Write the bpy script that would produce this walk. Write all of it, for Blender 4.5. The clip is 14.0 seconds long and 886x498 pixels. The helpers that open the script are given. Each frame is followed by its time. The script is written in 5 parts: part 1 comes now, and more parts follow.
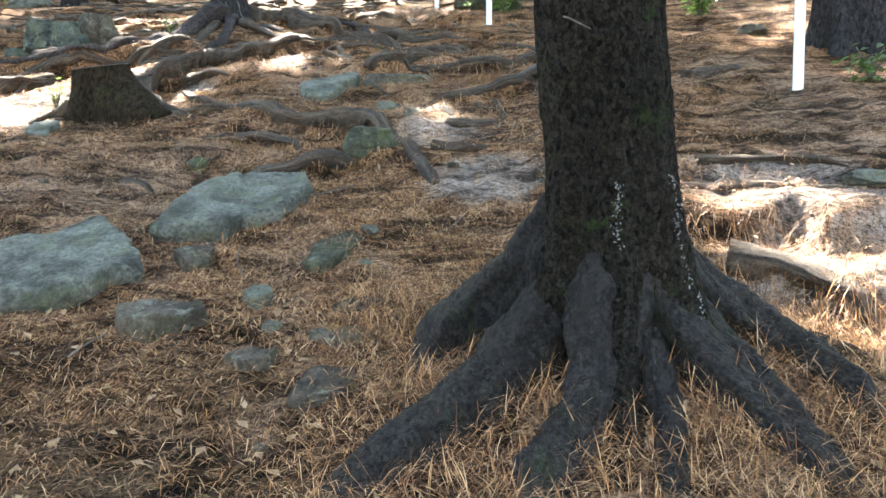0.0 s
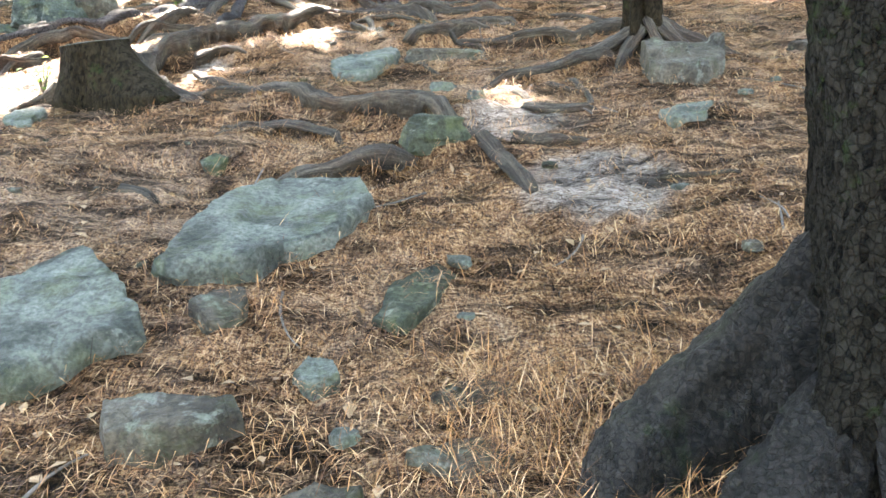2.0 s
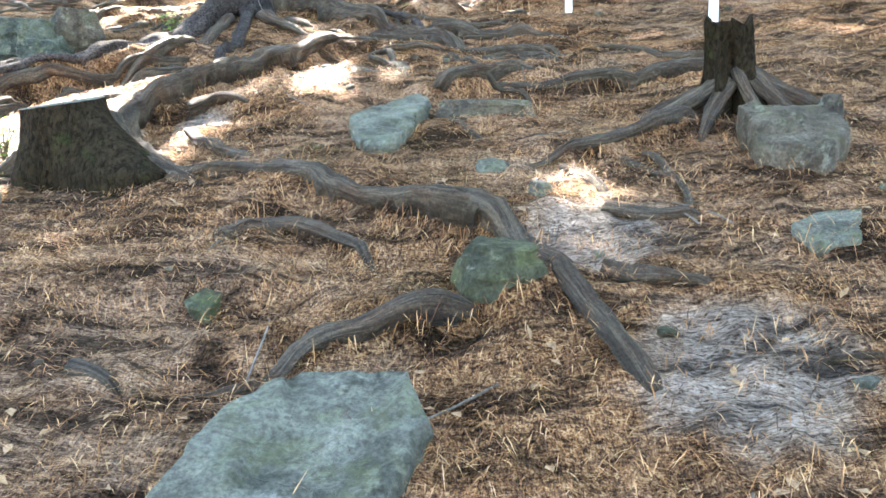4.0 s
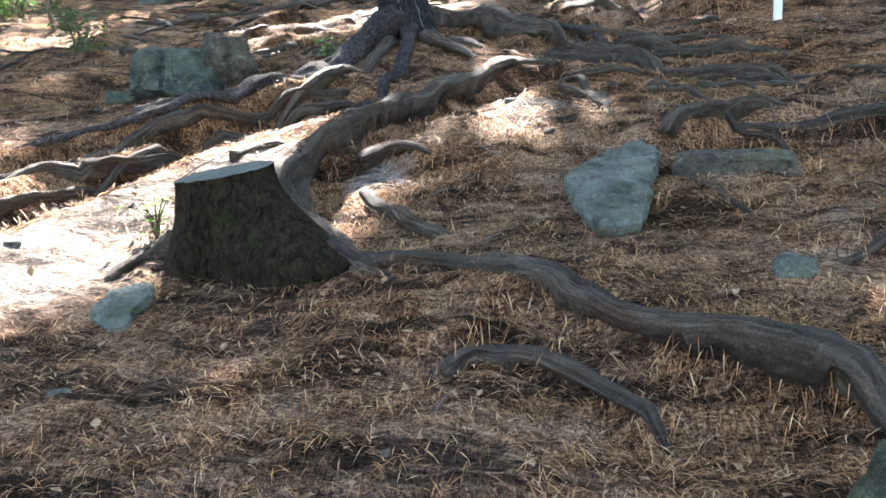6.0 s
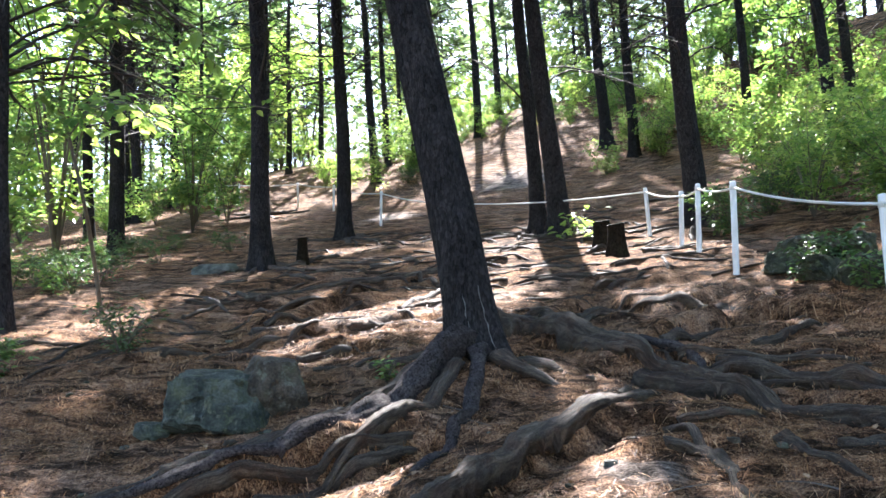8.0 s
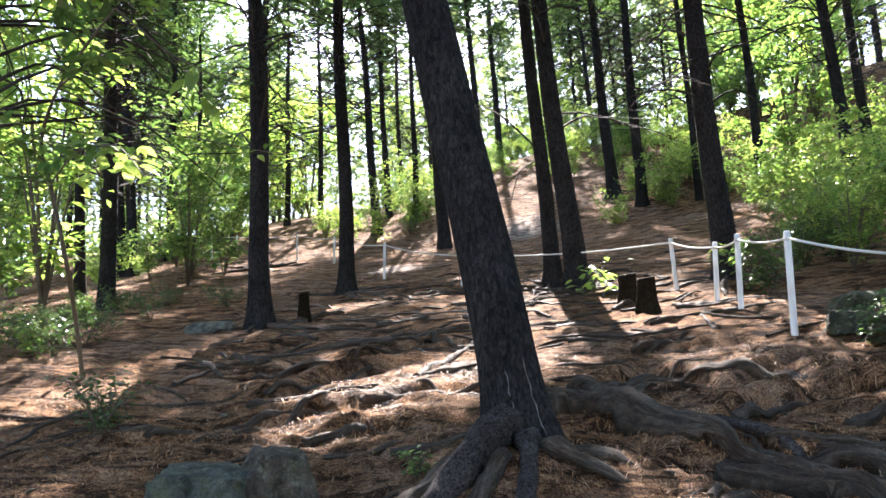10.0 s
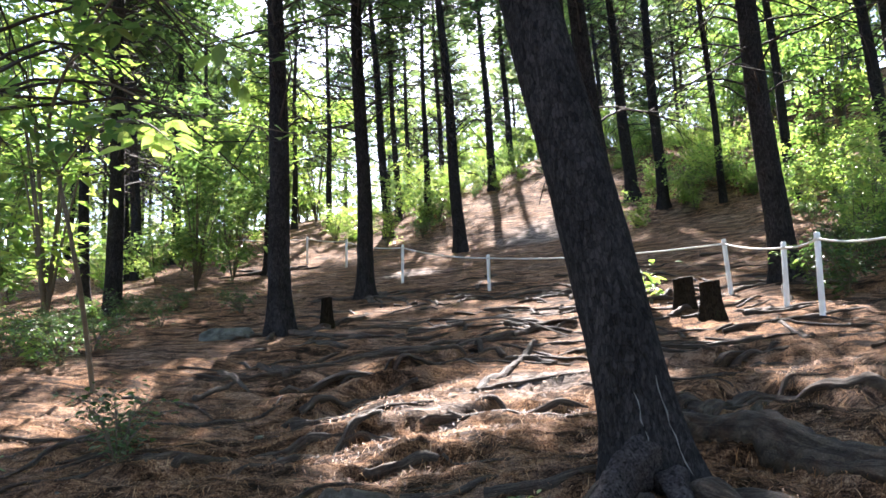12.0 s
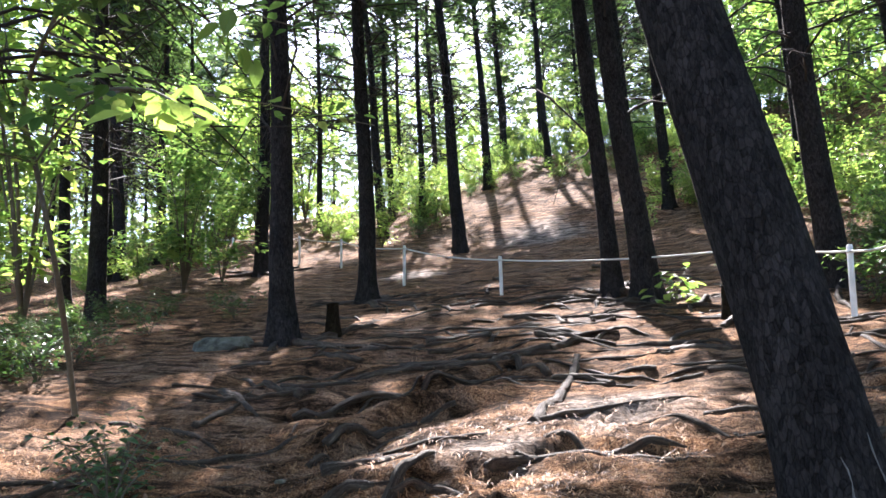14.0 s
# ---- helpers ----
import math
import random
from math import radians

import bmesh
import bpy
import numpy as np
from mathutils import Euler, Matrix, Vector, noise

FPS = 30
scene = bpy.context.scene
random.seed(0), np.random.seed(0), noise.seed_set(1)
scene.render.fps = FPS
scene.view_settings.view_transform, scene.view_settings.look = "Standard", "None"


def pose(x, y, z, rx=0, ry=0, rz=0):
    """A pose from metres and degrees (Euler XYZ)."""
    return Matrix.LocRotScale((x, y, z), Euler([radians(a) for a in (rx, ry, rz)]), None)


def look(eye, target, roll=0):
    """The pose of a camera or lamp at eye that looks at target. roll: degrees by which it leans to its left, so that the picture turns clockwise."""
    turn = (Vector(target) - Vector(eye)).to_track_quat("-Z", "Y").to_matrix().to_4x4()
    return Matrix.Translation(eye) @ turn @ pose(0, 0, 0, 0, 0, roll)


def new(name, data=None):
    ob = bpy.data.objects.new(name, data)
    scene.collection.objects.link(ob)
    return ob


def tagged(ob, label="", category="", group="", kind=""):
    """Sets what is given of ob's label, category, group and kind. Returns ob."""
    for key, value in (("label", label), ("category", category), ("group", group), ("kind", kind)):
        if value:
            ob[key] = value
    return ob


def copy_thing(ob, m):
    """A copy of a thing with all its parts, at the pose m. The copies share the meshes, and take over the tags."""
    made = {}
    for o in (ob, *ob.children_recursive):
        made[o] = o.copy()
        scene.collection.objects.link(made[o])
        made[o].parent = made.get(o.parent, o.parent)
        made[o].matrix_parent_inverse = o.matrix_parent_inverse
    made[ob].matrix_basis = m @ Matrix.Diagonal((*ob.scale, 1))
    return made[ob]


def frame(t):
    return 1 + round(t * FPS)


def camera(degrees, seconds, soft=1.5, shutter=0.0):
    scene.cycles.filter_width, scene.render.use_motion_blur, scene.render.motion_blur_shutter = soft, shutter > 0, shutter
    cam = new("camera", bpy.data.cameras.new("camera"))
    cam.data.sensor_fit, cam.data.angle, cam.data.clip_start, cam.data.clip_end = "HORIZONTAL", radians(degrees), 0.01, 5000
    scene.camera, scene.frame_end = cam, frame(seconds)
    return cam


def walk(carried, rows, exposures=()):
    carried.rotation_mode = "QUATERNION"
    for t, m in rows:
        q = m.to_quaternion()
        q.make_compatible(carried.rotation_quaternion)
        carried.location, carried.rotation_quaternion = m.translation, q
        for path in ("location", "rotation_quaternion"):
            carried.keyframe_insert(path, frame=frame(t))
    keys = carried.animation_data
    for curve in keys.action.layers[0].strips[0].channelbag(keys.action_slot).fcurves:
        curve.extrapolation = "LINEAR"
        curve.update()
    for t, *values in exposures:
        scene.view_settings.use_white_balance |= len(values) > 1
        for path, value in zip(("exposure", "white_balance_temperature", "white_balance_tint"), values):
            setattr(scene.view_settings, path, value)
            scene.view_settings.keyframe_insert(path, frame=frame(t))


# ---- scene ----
cam = camera(56.3, 14.0, soft=1.6)
PATH = [
    (0, (0.048, 0.28, 1.203), (0.028, 2.263, 0.946), -1.0),
    (0.5, (-0.02, 0.587, 1.139), (-0.039, 2.569, 0.868), -1.0),
    (1, (-0.028, 0.905, 1.209), (-0.045, 2.885, 0.926), -1.0),
    (1.5, (-0.132, 1.058, 1.196), (-0.153, 3.036, 0.902), -1.0),
    (2, (-0.32, 1.359, 1.265), (-0.36, 3.335, 0.961), -1.4),
    (2.2, (-0.365, 1.438, 1.386), (-0.415, 3.414, 1.084), -1.6),
    (4.3, (-0.61, 2.525, 1.865), (-0.669, 4.495, 1.528), -1.5),
    (4.5, (-0.68, 2.572, 1.938), (-0.752, 4.542, 1.6), -1.6),
    (5, (-0.833, 2.849, 1.925), (-0.937, 4.815, 1.573), -1.8),
    (5.4, (-0.868, 3.103, 2.049), (-1.081, 5.061, 1.701), -2.2),
    (5.5, (-0.887, 3.162, 2.062), (-1.116, 5.119, 1.718), -2.2),
    (6, (-1.124, 3.452, 2.076), (-1.461, 5.394, 1.737), -2.6),
    (6.5, (-1.401, 3.709, 2.415), (-1.803, 5.643, 2.1), -2.5),
    (7, (-1.435, 3.885, 2.524), (-1.861, 5.818, 2.236), -2.5),
    (7.2, (-1.442, 4.01, 2.582), (-1.866, 5.955, 2.398), -2.7),
    (7.5, (-1.444, 4.19, 2.679), (-1.867, 6.145, 2.705), -2.5),
    (8, (-1.471, 4.32, 2.777), (-1.885, 6.264, 3.002), -2.5),
    (8.2, (-1.551, 4.375, 2.77), (-1.958, 6.315, 3.039), -2.6),
    (10.3, (-1.996, 5.382, 3.007), (-2.394, 7.311, 3.353), -2.8),
    (10.5, (-2.058, 5.447, 3.002), (-2.458, 7.376, 3.348), -2.7),
    (11, (-2.362, 5.685, 3.064), (-2.76, 7.613, 3.416), -2.7),
    (11.5, (-2.533, 5.881, 3.122), (-2.93, 7.809, 3.478), -2.7),
    (12, (-2.733, 6.192, 3.134), (-3.13, 8.119, 3.493), -2.7),
    (12.5, (-2.883, 6.461, 3.229), (-3.277, 8.388, 3.588), -2.7),
    (13, (-3.197, 6.719, 3.3), (-3.585, 8.647, 3.657), -2.7),
    (13.5, (-3.372, 6.952, 3.301), (-3.744, 8.884, 3.658), -2.7),
    (14, (-3.514, 7.268, 3.407), (-3.872, 9.203, 3.764), -2.7),
]
EXPOSURES = [(0.0, 4.25, 7100, 13), (1.0, 4.7, 7100, 13), (2.0, 4.95, 7200, 13), (4.5, 4.8, 6700, 11), (5.5, 4.2, 6500, 12), (6.0, 3.85, 6300, 13), (6.5, 3.45, 5950, 14), (7.2, 3.3, 5900, 14), (8.0, 3.15, 6000, 16), (10.5, 2.95, 6450, 19), (14.0, 2.7, 6150, 20)]
walk(cam, [(t, look(eye, target, roll)) for t, eye, target, roll in PATH], EXPOSURES)

# ---- light ----
SUN_AZ, SUN_EL = -9.0, 46.0          # degrees from +y towards +x, and above the horizon
world = bpy.data.worlds.new("sky")
scene.world = world
world.use_nodes = True
wn = world.node_tree.nodes
sky = wn.new("ShaderNodeTexSky")
sky.sky_type, sky.sun_disc = "NISHITA", False
sky.sun_elevation, sky.sun_rotation = radians(SUN_EL), radians(SUN_AZ)
wn["Background"].inputs["Strength"].default_value = 0.11
world.node_tree.links.new(sky.outputs["Color"], wn["Background"].inputs["Color"])
sun = new("sun", bpy.data.lights.new("sun", "SUN"))
sun.data.energy, sun.data.angle, sun.data.color = 5.0, radians(0.55), (1.0, 0.95, 0.87)
_el, _az = radians(SUN_EL), radians(SUN_AZ)
SUN_DIR = Vector((math.sin(_az) * math.cos(_el), math.cos(_az) * math.cos(_el), math.sin(_el)))
sun.matrix_basis = look(SUN_DIR * 60, (0, 0, 0))

# ---- materials ----
def mat(name, rough=0.85):
    m = bpy.data.materials.new(name)
    m.use_nodes = True
    nt = m.node_tree
    p = nt.nodes["Principled BSDF"]
    p.inputs["Roughness"].default_value = rough
    p.inputs["Specular IOR Level"].default_value = 0.25
    return m, nt, p


def node(nt, kind, **ins):
    n = nt.nodes.new(kind)
    for k, v in ins.items():
        key = k.replace("_", " ")
        n.inputs[key].default_value = v
    return n


def coords(nt, scale=(1, 1, 1), out="Object"):
    tc = nt.nodes.new("ShaderNodeTexCoord")
    mp = nt.nodes.new("ShaderNodeMapping")
    mp.inputs["Scale"].default_value = scale
    nt.links.new(tc.outputs[out], mp.inputs["Vector"])
    return mp.outputs["Vector"]


def noise_tex(nt, vec, scale, detail=4.0, rough=0.6, distortion=0.0):
    n = node(nt, "ShaderNodeTexNoise", Scale=scale, Detail=detail, Roughness=rough, Distortion=distortion)
    nt.links.new(vec, n.inputs["Vector"])
    return n.outputs["Fac"]


def ramp(nt, fac, *stops):
    r = nt.nodes.new("ShaderNodeValToRGB")
    e = r.color_ramp.elements
    while len(e) < len(stops):
        e.new(0.5)
    for el, (pos, col) in zip(e, stops):
        el.position = pos
        el.color = (*col, 1) if len(col) == 3 else col
    nt.links.new(fac, r.inputs["Fac"])
    return r.outputs["Color"]


def mix(nt, fac, a, b, how="MIX"):
    n = nt.nodes.new("ShaderNodeMix")
    n.data_type, n.blend_type = "RGBA", how
    for sock, v in ((0, fac), (6, a), (7, b)):
        if isinstance(v, (int, float)):
            n.inputs[sock].default_value = v
        elif isinstance(v, tuple):
            n.inputs[sock].default_value = (*v, 1)
        else:
            nt.links.new(v, n.inputs[sock])
    return n.outputs[2]


def bump(nt, p, height, strength=0.6, dist=0.01):
    b = node(nt, "ShaderNodeBump", Strength=strength, Distance=dist)
    nt.links.new(height, b.inputs["Height"])
    nt.links.new(b.outputs["Normal"], p.inputs["Normal"])


def grey(v):
    return (v, v, v)


def make_ground():
    m, nt, p = mat("pine_needle_ground", 0.95)
    p.inputs["Specular IOR Level"].default_value = 0.08
    v = coords(nt)
    wide = noise_tex(nt, v, 0.55, 5, 0.6)
    mid = noise_tex(nt, v, 3.2, 6, 0.65, 0.4)
    fine = noise_tex(nt, coords(nt, (34, 110, 60)), 1.0, 5, 0.75, 1.2)
    fine2 = noise_tex(nt, coords(nt, (120, 30, 60)), 1.0, 4, 0.75, 1.2)
    needles = mix(nt, 0.5, fine, fine2)
    litter = ramp(nt, needles, (0.42, (0.010, 0.006, 0.004)), (0.475, (0.085, 0.042, 0.021)), (0.525, (0.27, 0.130, 0.056)), (0.59, (0.52, 0.33, 0.18)))
    dust = ramp(nt, fine, (0.40, (0.035, 0.024, 0.017)), (0.47, (0.21, 0.16, 0.125)), (0.56, (0.32, 0.265, 0.22)), (0.64, (0.46, 0.39, 0.33)))
    where = ramp(nt, mix(nt, 0.5, wide, mid), (0.47, grey(0)), (0.60, grey(0.85)))
    bare = nt.nodes.new("ShaderNodeAttribute")
    bare.attribute_name = "bare"
    patchy = ramp(nt, mix(nt, 0.5, bare.outputs["Fac"], mid), (0.42, grey(0)), (0.60, grey(1)))
    c = mix(nt, patchy, mix(nt, mix(nt, 1.0, where, grey(0.4), "MULTIPLY"), litter, dust), dust)
    # litter strata across the slope; their dark ends paint in crevice shade
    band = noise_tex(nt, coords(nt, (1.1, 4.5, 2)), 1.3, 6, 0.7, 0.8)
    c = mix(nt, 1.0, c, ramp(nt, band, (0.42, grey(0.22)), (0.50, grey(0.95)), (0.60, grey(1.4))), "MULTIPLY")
    # dark noise patches: more crevice shade painted into the ground colour
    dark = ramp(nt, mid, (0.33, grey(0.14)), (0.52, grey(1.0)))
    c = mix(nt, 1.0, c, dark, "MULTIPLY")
    damp = nt.nodes.new("ShaderNodeAttribute")
    damp.attribute_name = "damp"
    mould = ramp(nt, mix(nt, 0.55, damp.outputs["Fac"], noise_tex(nt, v, 6.0, 6, 0.75, 0.6)), (0.40, grey(1)), (0.66, (0.42, 0.42, 0.36)))
    c = mix(nt, 1.0, c, mould, "MULTIPLY")
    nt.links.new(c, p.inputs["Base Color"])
    bump(nt, p, mix(nt, 0.35, needles, band), 1.0, 0.05)
    return m


def make_needle():
    m, nt, p = mat("fallen_needle", 0.6)
    g = nt.nodes.new("ShaderNodeNewGeometry")
    c = ramp(nt, g.outputs["Random Per Island"], (0.0, (0.02, 0.011, 0.007)), (0.42, (0.12, 0.055, 0.024)), (0.75, (0.44, 0.205, 0.072)), (1.0, (0.66, 0.42, 0.22)))
    nt.links.new(c, p.inputs["Base Color"])
    return m


def make_bark(name, lo, hi, stretch=0.28, scale=26, moss=0.0, depth=0.02, crack=0.45, rough=0.9, gloss=0.06):
    m, nt, p = mat(name, rough)
    p.inputs["Specular IOR Level"].default_value = gloss
    v = coords(nt, (1, 1, stretch))
    nz = node(nt, "ShaderNodeTexNoise", Scale=14.0, Detail=4.0)
    nt.links.new(v, nz.inputs["Vector"])
    sc = nt.nodes.new("ShaderNodeVectorMath")
    sc.operation = "SCALE"
    sc.inputs["Scale"].default_value = 0.04
    nt.links.new(nz.outputs["Color"], sc.inputs[0])
    warp = nt.nodes.new("ShaderNodeVectorMath")
    warp.operation = "ADD"
    nt.links.new(v, warp.inputs[0])
    nt.links.new(sc.outputs[0], warp.inputs[1])
    cell = node(nt, "ShaderNodeTexVoronoi", Scale=scale, Randomness=1.0)
    line = node(nt, "ShaderNodeTexVoronoi", Scale=scale, Randomness=1.0)
    line.feature = "DISTANCE_TO_EDGE"
    for n in (cell, line):
        nt.links.new(warp.outputs[0], n.inputs["Vector"])
    bw = nt.nodes.new("ShaderNodeRGBToBW")
    nt.links.new(cell.outputs["Color"], bw.inputs[0])
    edge = ramp(nt, line.outputs["Distance"], (0.0, grey(0)), (0.10, grey(1)))
    fine = noise_tex(nt, v, 110, 6, 0.75)
    big = noise_tex(nt, coords(nt, (1, 1, 0.5)), 3.5, 4, 0.6)
    tone = mix(nt, 0.22, mix(nt, 0.5, fine, noise_tex(nt, v, 32, 5, 0.7, 0.5)), bw.outputs[0])
    c = ramp(nt, tone, (0.38, lo), (0.56, hi), (0.74, tuple(min(1, h * 1.5) for h in hi)))
    c = mix(nt, 1.0, c, mix(nt, edge, grey(1 - crack), grey(1.0)), "MULTIPLY")
    c = mix(nt, 1.0, c, ramp(nt, big, (0.3, grey(0.65)), (0.7, grey(1.3))), "MULTIPLY")
    if moss:
        mo = noise_tex(nt, coords(nt), 5, 6, 0.75)
        c = mix(nt, ramp(nt, mo, (0.58, grey(0)), (0.68, grey(moss))), c, (0.03, 0.05, 0.014))
    nt.links.new(c, p.inputs["Base Color"])
    bump(nt, p, mix(nt, 0.45, mix(nt, 0.5, edge, bw.outputs[0]), fine), 1.0, depth)
    return m


def make_root():
    """Weathered root: grain and splits that run along it, grey worn crests, rusty flanks."""
    m, nt, p = mat("weathered_root", 0.72)
    p.inputs["Specular IOR Level"].default_value = 0.2
    at = nt.nodes.new("ShaderNodeAttribute")
    at.attribute_name = "grain"
    v = at.outputs["Vector"]
    o = coords(nt)
    fibre = noise_tex(nt, v, 75, 5, 0.7, 0.6)
    split = noise_tex(nt, v, 24, 4, 0.65, 0.5)
    speck = noise_tex(nt, o, 95, 5, 0.75, 0.8)
    wide = noise_tex(nt, o, 5, 5, 0.7, 0.6)
    c = ramp(nt, mix(nt, 0.3, mix(nt, 0.5, fibre, split), speck), (0.38, (0.006, 0.0045, 0.0035)), (0.48, (0.042, 0.033, 0.024)), (0.56, (0.100, 0.081, 0.059)), (0.68, (0.26, 0.22, 0.17)))
    c = mix(nt, ramp(nt, wide, (0.46, grey(0)), (0.62, grey(0.6))), c, mix(nt, 1.0, c, (0.85, 0.52, 0.36), "MULTIPLY"))
    nt.links.new(c, p.inputs["Base Color"])
    bump(nt, p, mix(nt, 0.4, mix(nt, 0.5, fibre, split), speck), 1.0, 0.03)
    return m


def make_stone(name, lo, hi, moss=0.3):
    m, nt, p = mat(name, 0.75)
    v = coords(nt)
    a = noise_tex(nt, v, 5, 7, 0.65, 0.3)
    f = noise_tex(nt, v, 60, 5, 0.7)
    lich = noise_tex(nt, v, 14, 5, 0.7)
    cr = node(nt, "ShaderNodeTexVoronoi", Scale=4.5)
    cr.feature = "DISTANCE_TO_EDGE"
    nt.links.new(coords(nt, (1, 1.6, 2.5)), cr.inputs["Vector"])
    crack = ramp(nt, cr.outputs["Distance"], (0.0, grey(0.4)), (0.012, grey(1)))
    c = ramp(nt, a, (0.38, lo), (0.62, hi))
    c = mix(nt, ramp(nt, lich, (0.55, grey(0)), (0.66, grey(0.6))), c, (0.27, 0.27, 0.23))
    c = mix(nt, 0.5, c, mix(nt, 1.0, c, ramp(nt, f, (0.4, grey(0.35)), (0.6, grey(1.6))), "MULTIPLY"))
    c = mix(nt, 0.3, c, mix(nt, 1.0, c, crack, "MULTIPLY"))
    mo = noise_tex(nt, v, 7, 5, 0.7)
    c = mix(nt, ramp(nt, mo, (0.50, grey(0)), (0.64, grey(moss))), c, (0.075, 0.09, 0.03))
    nt.links.new(c, p.inputs["Base Color"])
    bump(nt, p, mix(nt, 0.15, mix(nt, 0.6, a, f), crack), 1.0, 0.05)
    return m


def make_leaf(name, a, b, c, glow=0.5):
    m, nt, p = mat(name, 0.42)
    p.inputs["Specular IOR Level"].default_value = 0.45
    g = nt.nodes.new("ShaderNodeNewGeometry")
    col = ramp(nt, g.outputs["Random Per Island"], (0.0, a), (0.5, b), (1.0, c))
    nt.links.new(col, p.inputs["Base Color"])
    tr = nt.nodes.new("ShaderNodeBsdfTranslucent")
    lift = mix(nt, 1.0, col, (1.4, 1.48, 0.98), "MULTIPLY")
    nt.links.new(lift, tr.inputs["Color"])
    ms = nt.nodes.new("ShaderNodeMixShader")
    ms.inputs[0].default_value = glow
    nt.links.new(p.outputs[0], ms.inputs[1])
    nt.links.new(tr.outputs[0], ms.inputs[2])
    nt.links.new(ms.outputs[0], nt.nodes["Material Output"].inputs["Surface"])
    return m


def make_plain(name, lo, hi, scale, rough=0.7, metal=0.0, stretch=(1, 1, 1)):
    m, nt, p = mat(name, rough)
    v = coords(nt, stretch)
    f = noise_tex(nt, v, scale, 5, 0.7)
    w = noise_tex(nt, coords(nt), 3.0, 3, 0.6)
    c = ramp(nt, mix(nt, 0.4, f, w), (0.35, lo), (0.62, hi))
    nt.links.new(c, p.inputs["Base Color"])
    p.inputs["Metallic"].default_value = metal
    bump(nt, p, f, 0.5, 0.004)
    return m


GROUND = make_ground()
NEEDLE = make_needle()
BARK = make_bark("pine_bark", (0.012, 0.011, 0.011), (0.040, 0.037, 0.036), 0.4, 48)
BARK_NEAR = make_bark("mossy_pine_bark", (0.0035, 0.003, 0.0025), (0.030, 0.026, 0.020), 0.8, 70, 0.8, 0.024, 0.45)
ROOT_BARK = make_bark("root_bark", (0.0035, 0.003, 0.0026), (0.034, 0.029, 0.024), 1.0, 70, 0.45, 0.024, 0.45, 0.6, 0.2)
FOOT_BARK = make_bark("root_foot_bark", (0.012, 0.010, 0.010), (0.085, 0.074, 0.070), 1.0, 85, 0.1, 0.016, 0.3)
ROOT = make_root()
STONE = make_stone("blue_grey_stone", (0.050, 0.054, 0.042), (0.175, 0.183, 0.150), 0.55)
STONE_MOSS = make_stone("mossy_stone", (0.024, 0.027, 0.015), (0.075, 0.080, 0.048), 0.85)
STONE_DARK = make_stone("dark_green_stone", (0.018, 0.024, 0.019), (0.098, 0.112, 0.088), 0.65)
STONE_BROWN = make_stone("brown_stone", (0.040, 0.032, 0.022), (0.12, 0.10, 0.072), 0.4)
CUT = make_plain("weathered_cut_wood", (0.045, 0.045, 0.036), (0.13, 0.13, 0.105), 40, 0.9)
STUMP_WOOD = make_bark("stump_bark", (0.006, 0.0042, 0.0025), (0.028, 0.021, 0.0125), 0.5, 60, 0.6, 0.02, 0.2)
POST = make_plain("pale_painted_post", (0.62, 0.63, 0.60), (0.84, 0.85, 0.82), 14, 0.45, 0.0, (1, 1, 0.2))
ROPE = make_plain("pale_rope", (0.50, 0.50, 0.46), (0.78, 0.78, 0.72), 120, 0.8)
TWIG = make_plain("grey_twig", (0.05, 0.042, 0.035), (0.17, 0.14, 0.115), 60, 0.9)
DEAD_BRANCH = make_plain("dead_branch", (0.018, 0.016, 0.014), (0.060, 0.052, 0.045), 60, 0.9)
STEM = make_plain("sapling_stem", (0.06, 0.055, 0.04), (0.14, 0.12, 0.085), 50, 0.8)
LEAF = make_leaf("broad_leaf", (0.065, 0.13, 0.043), (0.125, 0.215, 0.066), (0.24, 0.31, 0.105), 0.53)
LEAF_DARK = make_leaf("shaded_leaf", (0.035, 0.075, 0.03), (0.06, 0.12, 0.04), (0.11, 0.18, 0.06), 0.4)
PINE = make_leaf("pine_needles", (0.03, 0.06, 0.022), (0.07, 0.125, 0.045), (0.13, 0.19, 0.065), 0.5)
# paler, greyer green for the far woods: haze mixed into the leaf colour
LEAF_HAZED = make_leaf("haze_tinted_leaf", (0.10, 0.145, 0.075), (0.16, 0.21, 0.11), (0.25, 0.30, 0.17), 0.5)
LEAF_YOUNG = make_leaf("young_leaf", (0.125, 0.22, 0.06), (0.21, 0.31, 0.08), (0.37, 0.42, 0.14), 0.57)
DRY_LEAF = make_plain("dry_leaf", (0.16, 0.09, 0.045), (0.38, 0.25, 0.14), 50, 0.8)

# ---- shape helpers ----
def lattice(ix, iy, seed):
    h = np.sin(ix * 127.1 + iy * 311.7 + seed * 74.7) * 43758.5453
    return h - np.floor(h)


def vnoise(x, y, seed=0):
    """Smooth value noise, -1 to 1."""
    x, y = np.asarray(x, float), np.asarray(y, float)
    ix, iy = np.floor(x), np.floor(y)
    fx, fy = x - ix, y - iy
    ux, uy = fx * fx * (3 - 2 * fx), fy * fy * (3 - 2 * fy)
    a, b = lattice(ix, iy, seed), lattice(ix + 1, iy, seed)
    c, d = lattice(ix, iy + 1, seed), lattice(ix + 1, iy + 1, seed)
    return 2 * ((a * (1 - ux) + b * ux) * (1 - uy) + (c * (1 - ux) + d * ux) * uy) - 1


